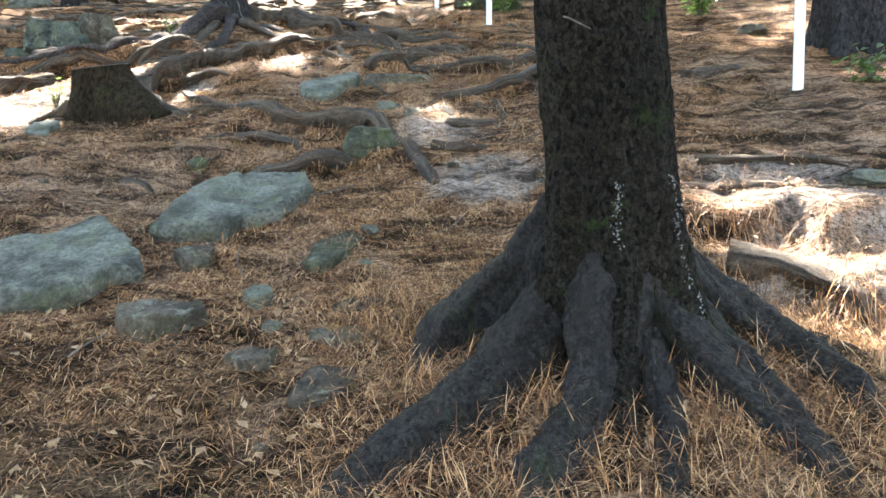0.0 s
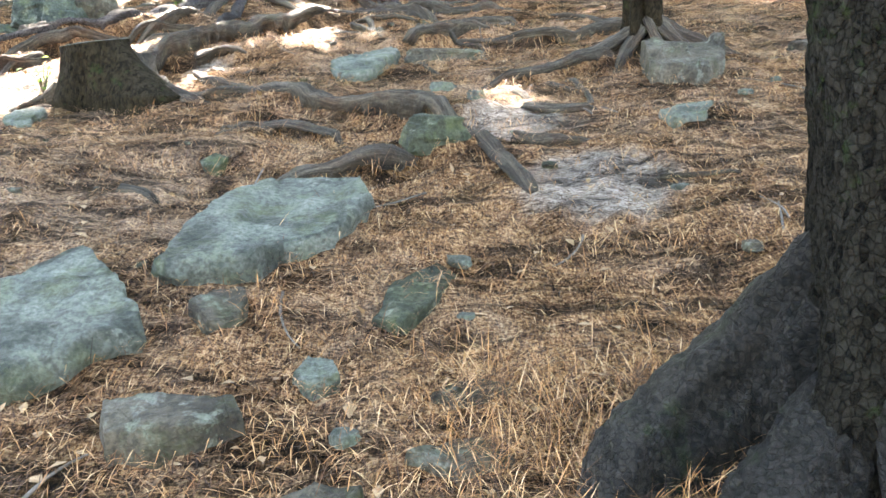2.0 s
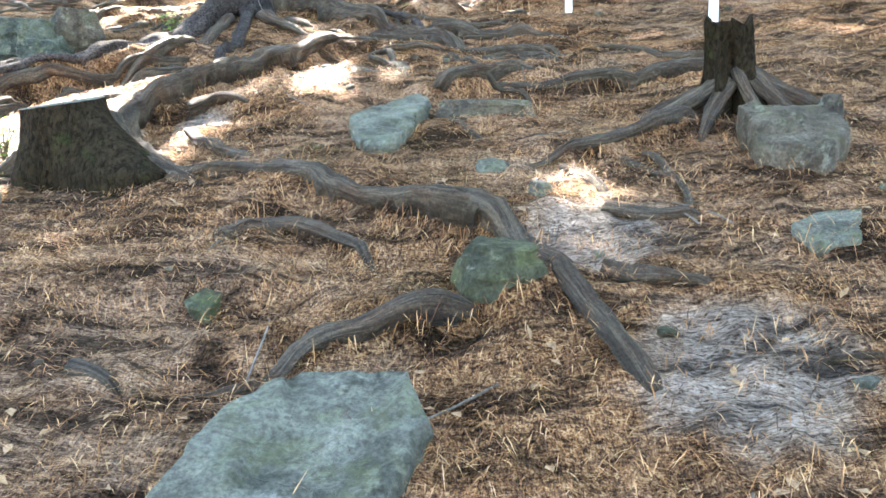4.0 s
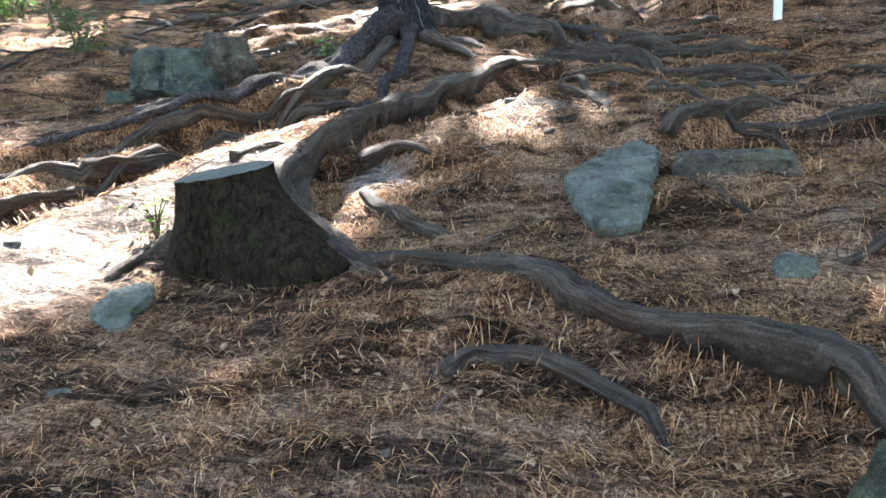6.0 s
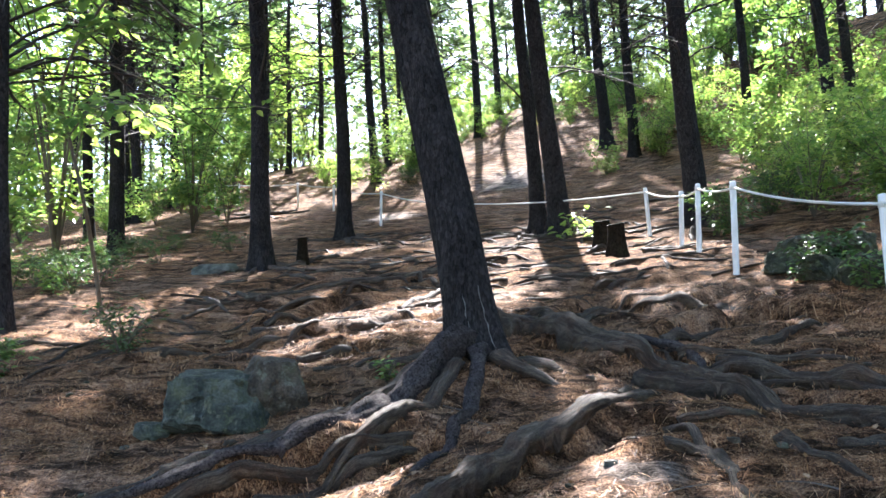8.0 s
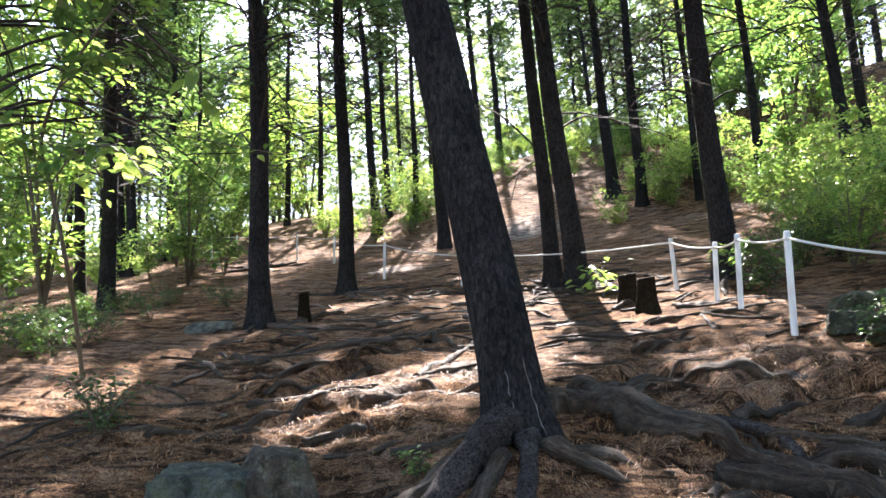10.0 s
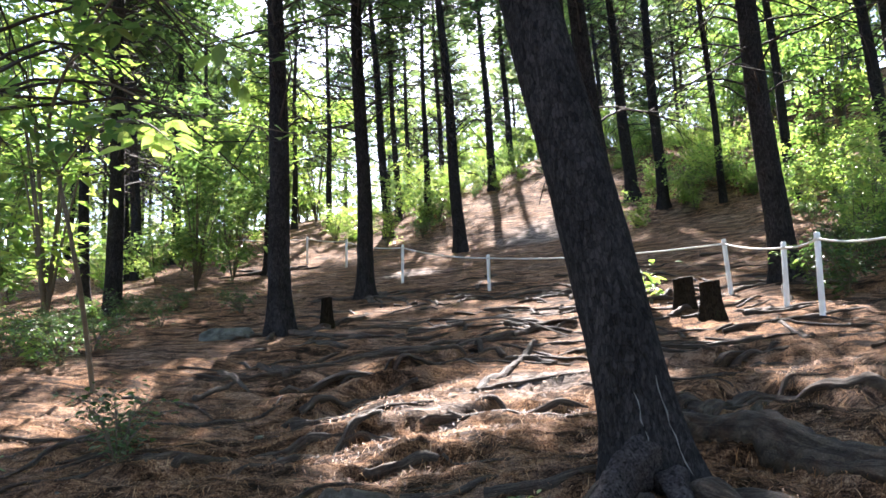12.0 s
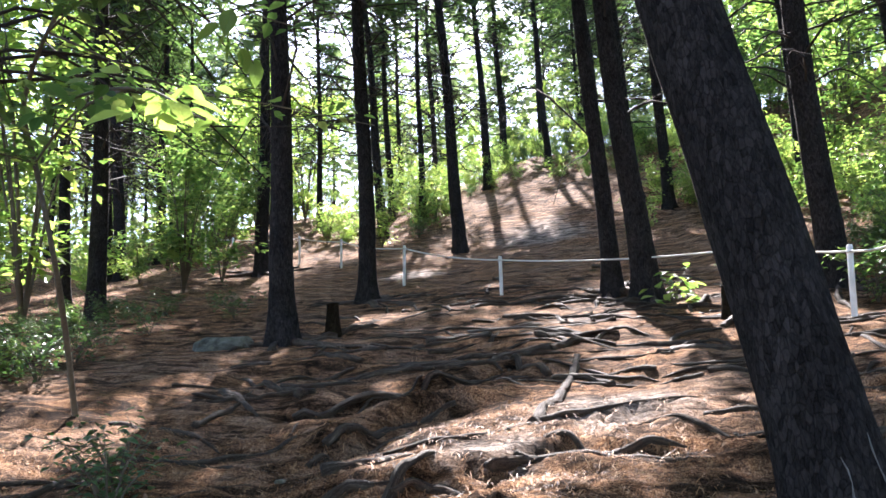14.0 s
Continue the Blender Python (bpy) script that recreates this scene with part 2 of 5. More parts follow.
def slope(x, y):
    """The hillside without its small relief."""
    x, y = np.asarray(x, float), np.asarray(y, float)
    xc, yc = np.clip(x, -18, 14), np.clip(y, -6, 40)
    z = -0.350 - 0.0035 * xc + 0.3112 * yc + 0.00348 * xc * xc + 0.00223 * xc * yc - 0.00546 * yc * yc + 1.088e-4 * yc ** 3
    z = z + 0.34 * np.clip(y - 40, 0, 18) + 0.05 * np.clip(y - 58, 0, 40) + 0.1 * np.clip(y + 6, -8, 0)
    z = z + 0.13 * np.clip(y - 38, 0, 22) * np.clip((x + 15) / 8, 0, 1)
    z = z + 0.09 * np.clip(x - 1.5, 0, 12.5) * np.clip((y - 21) / 12, 0, 1)
    return z + 0.16 * np.clip(x - 14, 0, 25) - 0.06 * np.clip(-18 - x, 0, 40)


def mound(x, y, cx, cy, r, h):
    return h * np.exp(-((np.asarray(x, float) - cx) ** 2 + (np.asarray(y, float) - cy) ** 2) / (r * r))


# earth banks held up by roots: lower on the downhill side
BANKS = [([(-4.27, 12.64), (-4.01, 13.02), (-3.67, 13.19), (-3.26, 13.06), (-2.99, 13.09)], 0.10), ([(-6.45, 15.23), (-5.97, 15.78), (-5.37, 15.80), (-4.98, 15.44)], 0.09), ([(-5.71, 13.85), (-5.50, 14.69), (-5.13, 14.91), (-4.73, 15.11)], 0.10),
         ([(-4.88, 12.42), (-4.66, 12.62), (-4.34, 12.38)], 0.10), ([(-2.67, 7.76), (-2.51, 8.10), (-2.33, 8.53), (-2.11, 8.93), (-1.86, 9.32), (-1.57, 9.63)], 0.12),
         ([(-0.61, 7.94), (-0.32, 8.18), (-0.07, 8.15)], 0.12), ([(0.03, 6.68), (0.44, 6.85), (0.65, 6.92)], 0.07),
         ([(-0.07, 7.97), (0.30, 8.05), (0.64, 8.25), (1.10, 8.16)], 0.08), ([(-1.18, 6.27), (-0.96, 6.06), (-0.77, 5.88), (-0.59, 5.76), (-0.42, 5.69)], 0.10), ([(-1.08, 4.85), (-0.86, 4.98), (-0.50, 5.08)], 0.07), ([(-1.55, 6.05), (-1.44, 6.13), (-1.28, 6.04), (-1.11, 5.87), (-0.96, 5.68)], 0.08), ([(-1.60, 5.26), (-1.35, 5.28)], 0.07), ([(-2.37, 7.93), (-2.24, 7.99), (-2.09, 7.96), (-1.92, 7.86)], 0.08),
         ([(-1.20, 11.86), (-0.79, 12.45), (-0.43, 12.73)], 0.10), ([(1.09, 3.36), (1.30, 3.31), (1.45, 3.17)], 0.10),
         ([(1.37, 3.90), (1.61, 4.07), (1.68, 3.88), (1.99, 3.98)], 0.13), ([(1.36, 4.63), (1.60, 4.65), (2.12, 4.63)], 0.06), ([(-0.58, 8.01), (-0.29, 8.00), (-0.09, 7.80)], 0.08), ([(-6.03, 11.56), (-5.79, 11.71), (-5.66, 11.95)], 0.12)]


# large roots that hold a bank of earth: their line, radius at both ends, and the bank's height
BANK_ROOTS = [([(-2.25, 12.53), (-2.01, 13.32), (-1.72, 13.71), (-1.36, 13.26), (-1.05, 12.70), (-0.73, 13.27), (-0.40, 13.69), (-0.25, 12.82)], 0.085, 0.06, 0.13),
              ([(-1.95, 11.27), (-1.67, 10.86), (-1.38, 10.81), (-1.09, 10.88), (-0.76, 10.60), (-0.36, 10.51), (-0.02, 10.42), (0.45, 10.30)], 0.085, 0.055, 0.09),
              ([(-1.38, 10.74), (-1.12, 10.51), (-0.78, 10.22), (-0.43, 10.20), (-0.14, 9.96), (0.20, 9.70)], 0.075, 0.05, 0.11),
              ([(-1.16, 11.93), (-0.93, 12.26), (-0.65, 12.57), (-0.26, 12.75), (0.08, 12.66), (0.21, 12.58)], 0.06, 0.035, 0.09),
              ([(-0.44, 11.64), (-0.17, 11.90), (0.12, 12.17), (0.34, 12.56)], 0.06, 0.035, 0.09),
              ([(-0.82, 10.76), (-0.49, 10.84), (-0.20, 10.88), (0.09, 10.97)], 0.04, 0.025, 0.05),
              ([(-1.95, 14.83), (-1.53, 14.90), (-1.12, 14.78)], 0.05, 0.035, 0.11),
              ([(-6.57, 15.22), (-6.20, 15.31), (-5.80, 15.39), (-5.46, 15.69), (-5.13, 15.83), (-4.88, 16.35), (-4.53, 16.50)], 0.045, 0.04, 0.12),
              ([(-5.80, 13.91), (-5.65, 14.12), (-5.49, 14.60), (-5.18, 14.89), (-4.91, 15.05)], 0.04, 0.045, 0.09),
              ([(-5.88, 11.67), (-5.81, 12.23), (-5.55, 12.47), (-5.15, 12.47), (-4.89, 12.50)], 0.045, 0.035, 0.07),
              ([(-4.46, 11.62), (-4.29, 11.82), (-4.11, 11.89), (-3.99, 11.82)], 0.055, 0.04, 0.09),
              ([(-5.71, 13.25), (-5.56, 14.00), (-5.18, 14.60)], 0.04, 0.03, 0.08),
              ([(-1.81, 14.87), (-1.43, 15.25), (-1.07, 14.96)], 0.06, 0.04, 0.10),
              ([(-1.28, 9.24), (-1.11, 9.33), (-0.98, 9.22), (-0.94, 8.87)], 0.045, 0.03, 0.07),
              ([(-1.19, 9.56), (-0.89, 9.62), (-0.67, 9.82)], 0.035, 0.025, 0.05),
              ([(-3.53, 8.69), (-3.30, 9.06), (-3.04, 9.12), (-2.79, 9.44)], 0.045, 0.04, 0.08),
              ([(-4.69, 7.64), (-4.46, 8.03), (-4.10, 8.37), (-3.77, 8.60), (-3.44, 8.90), (-2.81, 9.45)], 0.045, 0.05, 0.15),
              ([(-4.29, 7.13), (-4.20, 7.43), (-4.04, 7.94), (-3.89, 8.09), (-3.72, 8.33), (-3.65, 8.57)], 0.05, 0.035, 0.17)]
BANKS = BANKS + [(pts, h) for pts, _, _, h in BANK_ROOTS]


def bank(x, y, pts, h):
    p = np.asarray(pts, float)
    x, y = np.broadcast_arrays(np.atleast_1d(np.asarray(x, float)), np.atleast_1d(np.asarray(y, float)))
    z = np.zeros(x.shape)
    inside = (x > p[:, 0].min() - 0.75) & (x < p[:, 0].max() + 0.75) & (y > p[:, 1].min() - 0.75) & (y < p[:, 1].max() + 0.75)
    if inside.any():
        z[inside] = bank_near(x[inside], y[inside], p, h)
    return z


def bank_near(x, y, p, h):
    best, side = np.full(np.shape(x), 9.0), np.zeros(np.shape(x))
    for a, b in zip(p[:-1], p[1:]):
        d = b - a
        t = np.clip(((x - a[0]) * d[0] + (y - a[1]) * d[1]) / (d @ d + 1e-9), 0, 1)
        ex, ey = x - a[0] - t * d[0], y - a[1] - t * d[1]
        r = np.hypot(ex, ey)
        near = r < best
        best, side = np.where(near, r, best), np.where(near, ey, side)
    return h * np.exp(-(best / 0.30) ** 2) * (np.tanh(side / 0.035) * 0.75 - 0.25)


def ground_z(x, y):
    x, y = np.asarray(x, float), np.asarray(y, float)
    z = slope(x, y)
    for pts, h in BANKS:
        z = z + bank(x, y, pts, h).reshape(np.shape(z))
    z = z + 0.045 * vnoise(np.asarray(x) * 0.8, np.asarray(y) * 0.8, 3) + 0.028 * vnoise(np.asarray(x) * 2.1, np.asarray(y) * 2.6, 5)
    z = z + 0.012 * vnoise(np.asarray(x) * 6, np.asarray(y) * 7, 8)
    far = np.clip((y - 7) / 4, 0, 1) * np.clip((48 - y) / 10, 0, 1) * np.clip((30 - abs(x + 4)) / 10, 0, 1)
    z = z + far * (0.085 * np.abs(vnoise(x * 0.7 + 0.3 * y, y * 2.6, 31)) + 0.042 * vnoise(x * 1.6, y * 5.0, 32))
    z = z + mound(x, y, 0.6, 2.9, 0.55, 0.07) + mound(x, y, -2.6, 10.75, 0.9, 0.2) + mound(x, y, -2.7, 6.6, 0.9, -0.13) + mound(x, y, -6.6, 14.5, 1.6, -0.17)
    return z


def gz(x, y):
    return float(ground_z(x, y))


def mesh_of(name, verts, faces, material, smooth=True):
    me = bpy.data.meshes.new(name)
    me.from_pydata(verts, [], faces)
    me.materials.append(material)
    if smooth:
        me.polygons.foreach_set("use_smooth", [True] * len(me.polygons))
    me.update()
    return me


def joined(pieces):
    """Joins (verts, faces) pieces into one pair."""
    vs, fs, n = [], [], 0
    for v, f in pieces:
        vs.append(np.asarray(v, float))
        fs.extend([tuple(i + n for i in q) for q in f])
        n += len(v)
    return np.concatenate(vs).tolist(), fs


def part(name, geo, material, parent=None, label="", smooth=True, kind=""):
    ob = new(name, mesh_of(name, geo[0], geo[1], material, smooth))
    if parent is not None:
        ob.parent = parent
    return tagged(ob, label, kind=kind)


def smooth_line(points, step=0.06):
    """A Catmull-Rom line through the points, evenly stepped."""
    p = np.asarray(points, float)
    p = np.vstack([2 * p[0] - p[1], p, 2 * p[-1] - p[-2]])
    out = []
    for i in range(1, len(p) - 2):
        n = max(2, int(np.linalg.norm(p[i + 1] - p[i]) / step))
        for k in range(n):
            t = k / n
            out.append(0.5 * (2 * p[i] + (p[i + 1] - p[i - 1]) * t + (2 * p[i - 1] - 5 * p[i] + 4 * p[i + 1] - p[i + 2]) * t * t
                              + (3 * p[i] - p[i - 1] - 3 * p[i + 1] + p[i + 2]) * t ** 3))
    out.append(p[-2])
    return np.array(out)


def tube(line, radii, sides=8, rough=0.0, seed=0, flat=1.0, grain=7.0, groove=0.0):
    """A closed tube along a line. rough: how uneven its skin is, as a share of the radius."""
    line = np.asarray(line, float)
    n = len(line)
    radii = np.broadcast_to(np.asarray(radii, float), (n,))
    d = np.gradient(line, axis=0)
    d /= np.linalg.norm(d, axis=1)[:, None] + 1e-9
    ref = np.array([0, 0, 1.0]) if abs(d[:, 2]).mean() < 0.8 else np.array([0, 1.0, 0])
    u = np.cross(d, ref)
    u /= np.linalg.norm(u, axis=1)[:, None] + 1e-9
    w = np.cross(u, d)
    a = np.linspace(0, 2 * np.pi, sides, endpoint=False)
    s = np.arange(n)[:, None] * 0.35
    r = radii[:, None] * np.ones((n, sides))
    if rough:
        r = r * (1 + rough * vnoise(s * 0.6 + seed * 3.1, np.cos(a)[None] * 1.3 + np.sin(a)[None] * 1.9 + seed, seed)
                 + 0.6 * rough * vnoise(s * 0.25 * grain, a[None] * 2.2, seed + 4))
    if groove:
        tw = np.arange(n)[:, None] * 0.03
        r = r * (1 + groove * np.sin(3 * a[None] + tw + seed) + 0.6 * groove * np.sin(5 * a[None] - 1.4 * tw + 2 * seed))
    v = line[:, None] + u[:, None] * (np.cos(a)[None] * r)[..., None] + w[:, None] * (np.sin(a)[None] * r * flat)[..., None]
    verts = v.reshape(-1, 3).tolist() + [line[0].tolist(), line[-1].tolist()]
    faces = []
    for i in range(n - 1):
        for k in range(sides):
            k2 = (k + 1) % sides
            faces.append((i * sides + k, i * sides + k2, (i + 1) * sides + k2, (i + 1) * sides + k))
    c0, c1 = n * sides, n * sides + 1
    for k in range(sides):
        k2 = (k + 1) % sides
        faces.append((c0, k2, k))
        faces.append((c1, (n - 1) * sides + k, (n - 1) * sides + k2))
    return verts, faces


def leaves(centres, size, rng, width=0.5, droop=0.3, up=0.5):
    """Folded leaf blades: four corners and two faces each."""
    c = np.asarray(centres, float)
    n = len(c)
    d = rng.normal(size=(n, 3))
    d[:, 2] = d[:, 2] * 0.35 - droop * 0.5
    d /= np.linalg.norm(d, axis=1)[:, None]
    q = rng.normal(size=(n, 3)) * (1 - up)
    q[:, 2] += up * 2
    s = np.cross(d, q)
    s /= np.linalg.norm(s, axis=1)[:, None] + 1e-9
    nn = np.cross(s, d)
    L = size * rng.uniform(0.6, 1.35, (n, 1))
    W = L * width * 0.5
    a, b = c, c + d * L
    mid = c + d * L * 0.45
    v = np.stack([a, mid + s * W + nn * L * 0.1, b, mid - s * W + nn * L * 0.1], 1).reshape(-1, 3)
    i = np.arange(n) * 4
    f = np.concatenate([np.stack([i, i + 1, i + 2], 1), np.stack([i, i + 2, i + 3], 1)])
    return v.tolist(), f.tolist()


def broad_leaves(centres, size, rng, width=0.6, droop=0.25):
    """Pointed oval blades folded along the midrib, for plants close by."""
    c = np.asarray(centres, float)
    vs, fs = [], []
    for p in c:
        az = rng.uniform(0, 2 * np.pi)
        d = np.array([math.cos(az), math.sin(az), -droop * rng.uniform(0.2, 1.6)])
        d /= np.linalg.norm(d)
        s = np.cross(d, (rng.normal() * 0.25, rng.normal() * 0.25, 1))
        s /= np.linalg.norm(s)
        up = np.cross(s, d)
        L = size * rng.uniform(0.6, 1.3)
        n = len(vs)
        for t, w in ((0.0, 0.03), (0.18, 0.62), (0.4, 1.0), (0.65, 0.78), (0.85, 0.36), (1.0, 0.0)):
            m = p + d * L * t - np.array([0, 0, 0.12 * L * t * t])
            e = s * L * width * 0.5 * w
            vs += [m + e + up * 0.3 * np.linalg.norm(e), m, m - e + up * 0.3 * np.linalg.norm(e)]
        for i in range(5):
            q = n + 3 * i
            fs += [(q, q + 1, q + 4, q + 3), (q + 1, q + 2, q + 5, q + 4)]
    return np.array(vs).tolist(), fs


# ---- ground ----
def axis_steps(lo, near_lo, near_hi, hi, fine):
    """Close rows in the middle, then ever wider ones out to the horizon."""
    def out(x, end, sign):
        s, got = fine, []
        while (end - x) * sign > 0:
            s *= 1.026 if s < 0.45 else 1.2
            x += s * sign
            got.append(x)
        return got
    return np.concatenate([out(near_lo, lo, -1)[::-1], np.arange(near_lo, near_hi, fine), out(near_hi, hi, 1)])


def build_ground():
    xs, ys = axis_steps(-900, -4.6, 2.2, 900, 0.042), axis_steps(-900, 1.4, 12.0, 900, 0.042)
    X, Y = np.meshgrid(xs, ys)
    Z = ground_z(X, Y)
    close = np.clip(1.4 - np.hypot((X + 2) / 9, (Y - 8) / 14), 0, 1)
    Z = Z + close * (0.020 * vnoise(X * 7, Y * 9, 10) + 0.016 * vnoise(X * 15, Y * 17, 11) + 0.008 * vnoise(X * 31, Y * 34, 12))
    nx, ny = len(xs), len(ys)
    v = np.stack([X, Y, Z], -1).reshape(-1, 3)
    i = (np.arange(ny - 1)[:, None] * nx + np.arange(nx - 1)[None]).reshape(-1)
    f = np.stack([i, i + 1, i + nx + 1, i + nx], 1)
    me = bpy.data.meshes.new("ground")
    me.vertices.add(len(v))
    me.vertices.foreach_set("co", v.ravel())
    me.loops.add(len(f) * 4)
    me.loops.foreach_set("vertex_index", f.ravel().astype(np.int32))
    me.polygons.add(len(f))
    me.polygons.foreach_set("loop_start", np.arange(0, len(f) * 4, 4, dtype=np.int32))
    me.polygons.foreach_set("use_smooth", np.ones(len(f), bool))
    me.update(calc_edges=True)
    worn = me.attributes.new("bare", "FLOAT", "POINT")
    worn.data.foreach_set("value", spread_of(BARE, v[:, 0], v[:, 1]))
    wet = me.attributes.new("damp", "FLOAT", "POINT")
    wet.data.foreach_set("value", spread_of(DAMP, v[:, 0], v[:, 1]))
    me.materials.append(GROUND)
    tagged(new("ground", me), "sloping forest floor of reddish pine needles and bare soil", "ground", kind="structure")



# places worn bare of needles: x, y, radius
BARE = [(-3.76, 6.69, 0.8), (-3.47, 7.40, 0.5), (-2.98, 7.93, 0.4), (-0.02, 5.64, 0.35), (0.28, 4.72, 0.35), (-4.41, 13.16, 0.6), (-3.44, 14.44, 0.7), (1.75, 4.43, 0.6),
        (1.58, 3.45, 0.5), (-8.95, 31.38, 1.2), (-1.43, 8.87, 0.3), (-5.38, 38.00, 2.2), (-3.70, 20.02, 0.7), (0.23, 4.58, 0.3), (-2.25, 7.82, 0.2)]


# damp dark leaf mould: x, y, radius
DAMP = [(-0.97, 2.45, 0.6), (-0.77, 2.74, 0.4), (-0.45, 2.33, 0.3), (-1.29, 2.79, 0.4), (-1.32, 2.91, 0.35), (-0.35, 2.58, 0.18), (-0.66, 2.37, 0.3), (-1.31, 6.87, 0.25), (-0.66, 5.16, 0.3), (-2.74, 6.66, 0.35), (-0.83, 7.03, 0.3)]


def spread_of(places, x, y):
    k = np.zeros(np.shape(x))
    for cx, cy, r in places:
        k = np.maximum(k, np.exp(-((x - cx) ** 2 + (y - cy) ** 2) / (r * r)))
    return k


# openings in the crowns overhead: a place on the ground that the sun reaches, and the opening's radius
GAPS = [((-3.80, 6.69), 0.62), ((-3.47, 7.40), 0.35), ((-3.0, 8.1), 0.36), ((-2.88, 8.62), 0.46), ((-3.60, 7.80), 0.3), ((-1.43, 8.87), 0.38), ((-2.25, 7.82), 0.2),
        ((-0.02, 5.64), 0.22), ((-0.12, 6.23), 0.16), ((0.15, 5.55), 0.12), ((1.58, 3.45), 0.42), ((1.37, 4.05), 0.3), ((-4.41, 13.16), 0.85), ((-3.44, 14.44), 0.8),
        ((-8.24, 13.67), 0.5), ((-8.95, 31.38), 0.5), ((-7.62, 22.02), 0.6), ((-3.70, 20.02), 0.5), ((-8.12, 13.58), 0.4), ((-4.54, 11.75), 0.35), ((-2.58, 6.12), 0.08), ((-2.54, 5.82), 0.10), ((-2.50, 5.52), 0.10), ((-2.14, 5.97), 0.05), ((-2.0, 5.5), 0.05),
        ((-1.90, 5.01), 0.06), ((-2.18, 6.09), 0.04), ((-2.27, 7.16), 0.22), ((-1.66, 10.06), 0.2), ((-5.52, 40.77), 0.6), ((-10.21, 16.19), 0.4), ((1.80, 4.43), 0.2),
        ((-2.10, 16.94), 0.5), ((-18.66, 31.03), 0.8), ((-3.37, 7.18), 0.4), ((-2.45, 17.30), 0.4),
        ((5.0, 30.0), 1.4), ((9.0, 30.0), 1.6), ((3.5, 36.0), 1.4), ((8.0, 38.0), 1.8), ((13.0, 34.0), 1.8), ((-13.0, 40.0), 1.2), ((-21.0, 36.0), 0.8), ((-14.0, 20.0), 1.0), ((-18.0, 28.0), 1.3), ((-24.0, 34.0), 1.3), ((-12.8, 16.0), 0.7), ((-5.0, 8.2), 0.35), ((-5.77, 10.4), 0.2),
        ((-4.5, 44.0), 0.7), ((-3.0, 48.0), 0.7), ((-6.5, 50.0), 0.8), ((-7.0, 40.0), 0.5), ((-2.0, 41.0), 0.5)]
for _ in range(46):
    GAPS.append(((random.uniform(-10, -0.8), random.uniform(13.5, 36)), random.choice((0.0, 0.03, 0.08, 0.2))))


GAP_AT = np.array([(x, y, gz(x, y)) for (x, y), _ in GAPS])
GAP_R = np.array([r + min(0.22, 0.08 + 0.45 * r) for _, r in GAPS])


def open_to_sun(c, room=0.0):
    """Which of the places c (in the world) lie outside the openings."""
    s = np.array(SUN_DIR)
    keep = np.ones(len(c), bool)
    for at, r in zip(GAP_AT, GAP_R):
        v = c - at
        off = v - (v @ s)[:, None] * s
        keep &= (off * off).sum(1) > max(0.0, r + room) ** 2
    return keep


build_ground()


# ---- pines ----
def trunk_geo(height, r0, r1, flare, seed, sides=28, lean=(0.0, 0.0), start=-0.35, knobs=0.06, step=0.22, lobes=5, flare_height=0.35):
    """A tapered trunk, flared and lobed at its foot."""
    hs = np.concatenate([np.arange(start, 1.6, min(step, 0.07) if sides > 20 else 0.14), np.arange(1.6, height, max(0.3, step * 2) if sides > 20 else 0.9), [height]])
    a = np.linspace(0, 2 * np.pi, sides, endpoint=False)
    H, A = np.meshgrid(hs, a, indexing="ij")
    k = np.clip(H / height, 0, 1)
    R = r0 + (r1 - r0) * k ** 0.85
    fl = np.exp(-np.clip(H + 0.05, -0.2, None) / flare_height)
    R = R * (1 + fl * (flare - 1) * (0.55 + 0.45 * np.cos(lobes * A + seed + 0.6 * np.sin(A * 2 + seed))))
    R = R * (1 + knobs * vnoise(H * 2.2 + seed, np.cos(A) * 2 + seed, seed) + 0.5 * knobs * vnoise(H * 7, A * 4, seed + 2))
    bend = 0.02 * np.sin(H * 0.7 + seed) * np.clip(H, 0, 2)
    X = lean[0] * H + bend + R * np.cos(A)
    Y = lean[1] * H + R * np.sin(A)
    v = np.stack([X, Y, H], -1).reshape(-1, 3).tolist()
    n = len(hs)
    f = []
    for i in range(n - 1):
        for j in range(sides):
            j2 = (j + 1) % sides
            f.append((i * sides + j, i * sides + j2, (i + 1) * sides + j2, (i + 1) * sides + j))
    f.append(tuple((n - 1) * sides + j for j in range(sides)))
    return v, f


def branch_geo(height, rng, lo, hi, count, length, lean=(0.0, 0.0), foot=None):
    pieces = []
    for _ in range(count):
        h = rng.uniform(lo, hi)
        az = rng.uniform(0, 2 * np.pi)
        ln = length * rng.uniform(0.35, 1.0)
        d = np.array([np.cos(az), np.sin(az), 0])
        base = np.array([lean[0] * h, lean[1] * h, h])
        rise = rng.uniform(-0.16, 0.22)
        pts = [base, base + d * ln * 0.35 + np.array([0, 0, ln * (rise + 0.10)]) + rng.normal(size=3) * 0.07, base + d * ln * 0.7 + np.array([0, 0, ln * (rise + 0.06)]) + rng.normal(size=3) * 0.12,
               base + d * ln + np.array([0, 0, ln * (rise - 0.16)]) + rng.normal(size=3) * 0.16]
        line = smooth_line(pts, 0.8)
        if foot is not None and not open_to_sun(line + np.array(foot), -0.1).all():
            continue
        pieces.append(tube(line, np.linspace(0.028, 0.008, len(line)), 3))
        for q in (0.3, 0.5, 0.7, 0.9):
            at = line[int(q * (len(line) - 1))]
            e = at + (d * 0.5 + rng.normal(size=3) * np.array([0.5, 0.5, 0.35])) * ln * 0.34
            pieces.append(tube([at, e], [0.011, 0.004], 3))
    return joined(pieces)


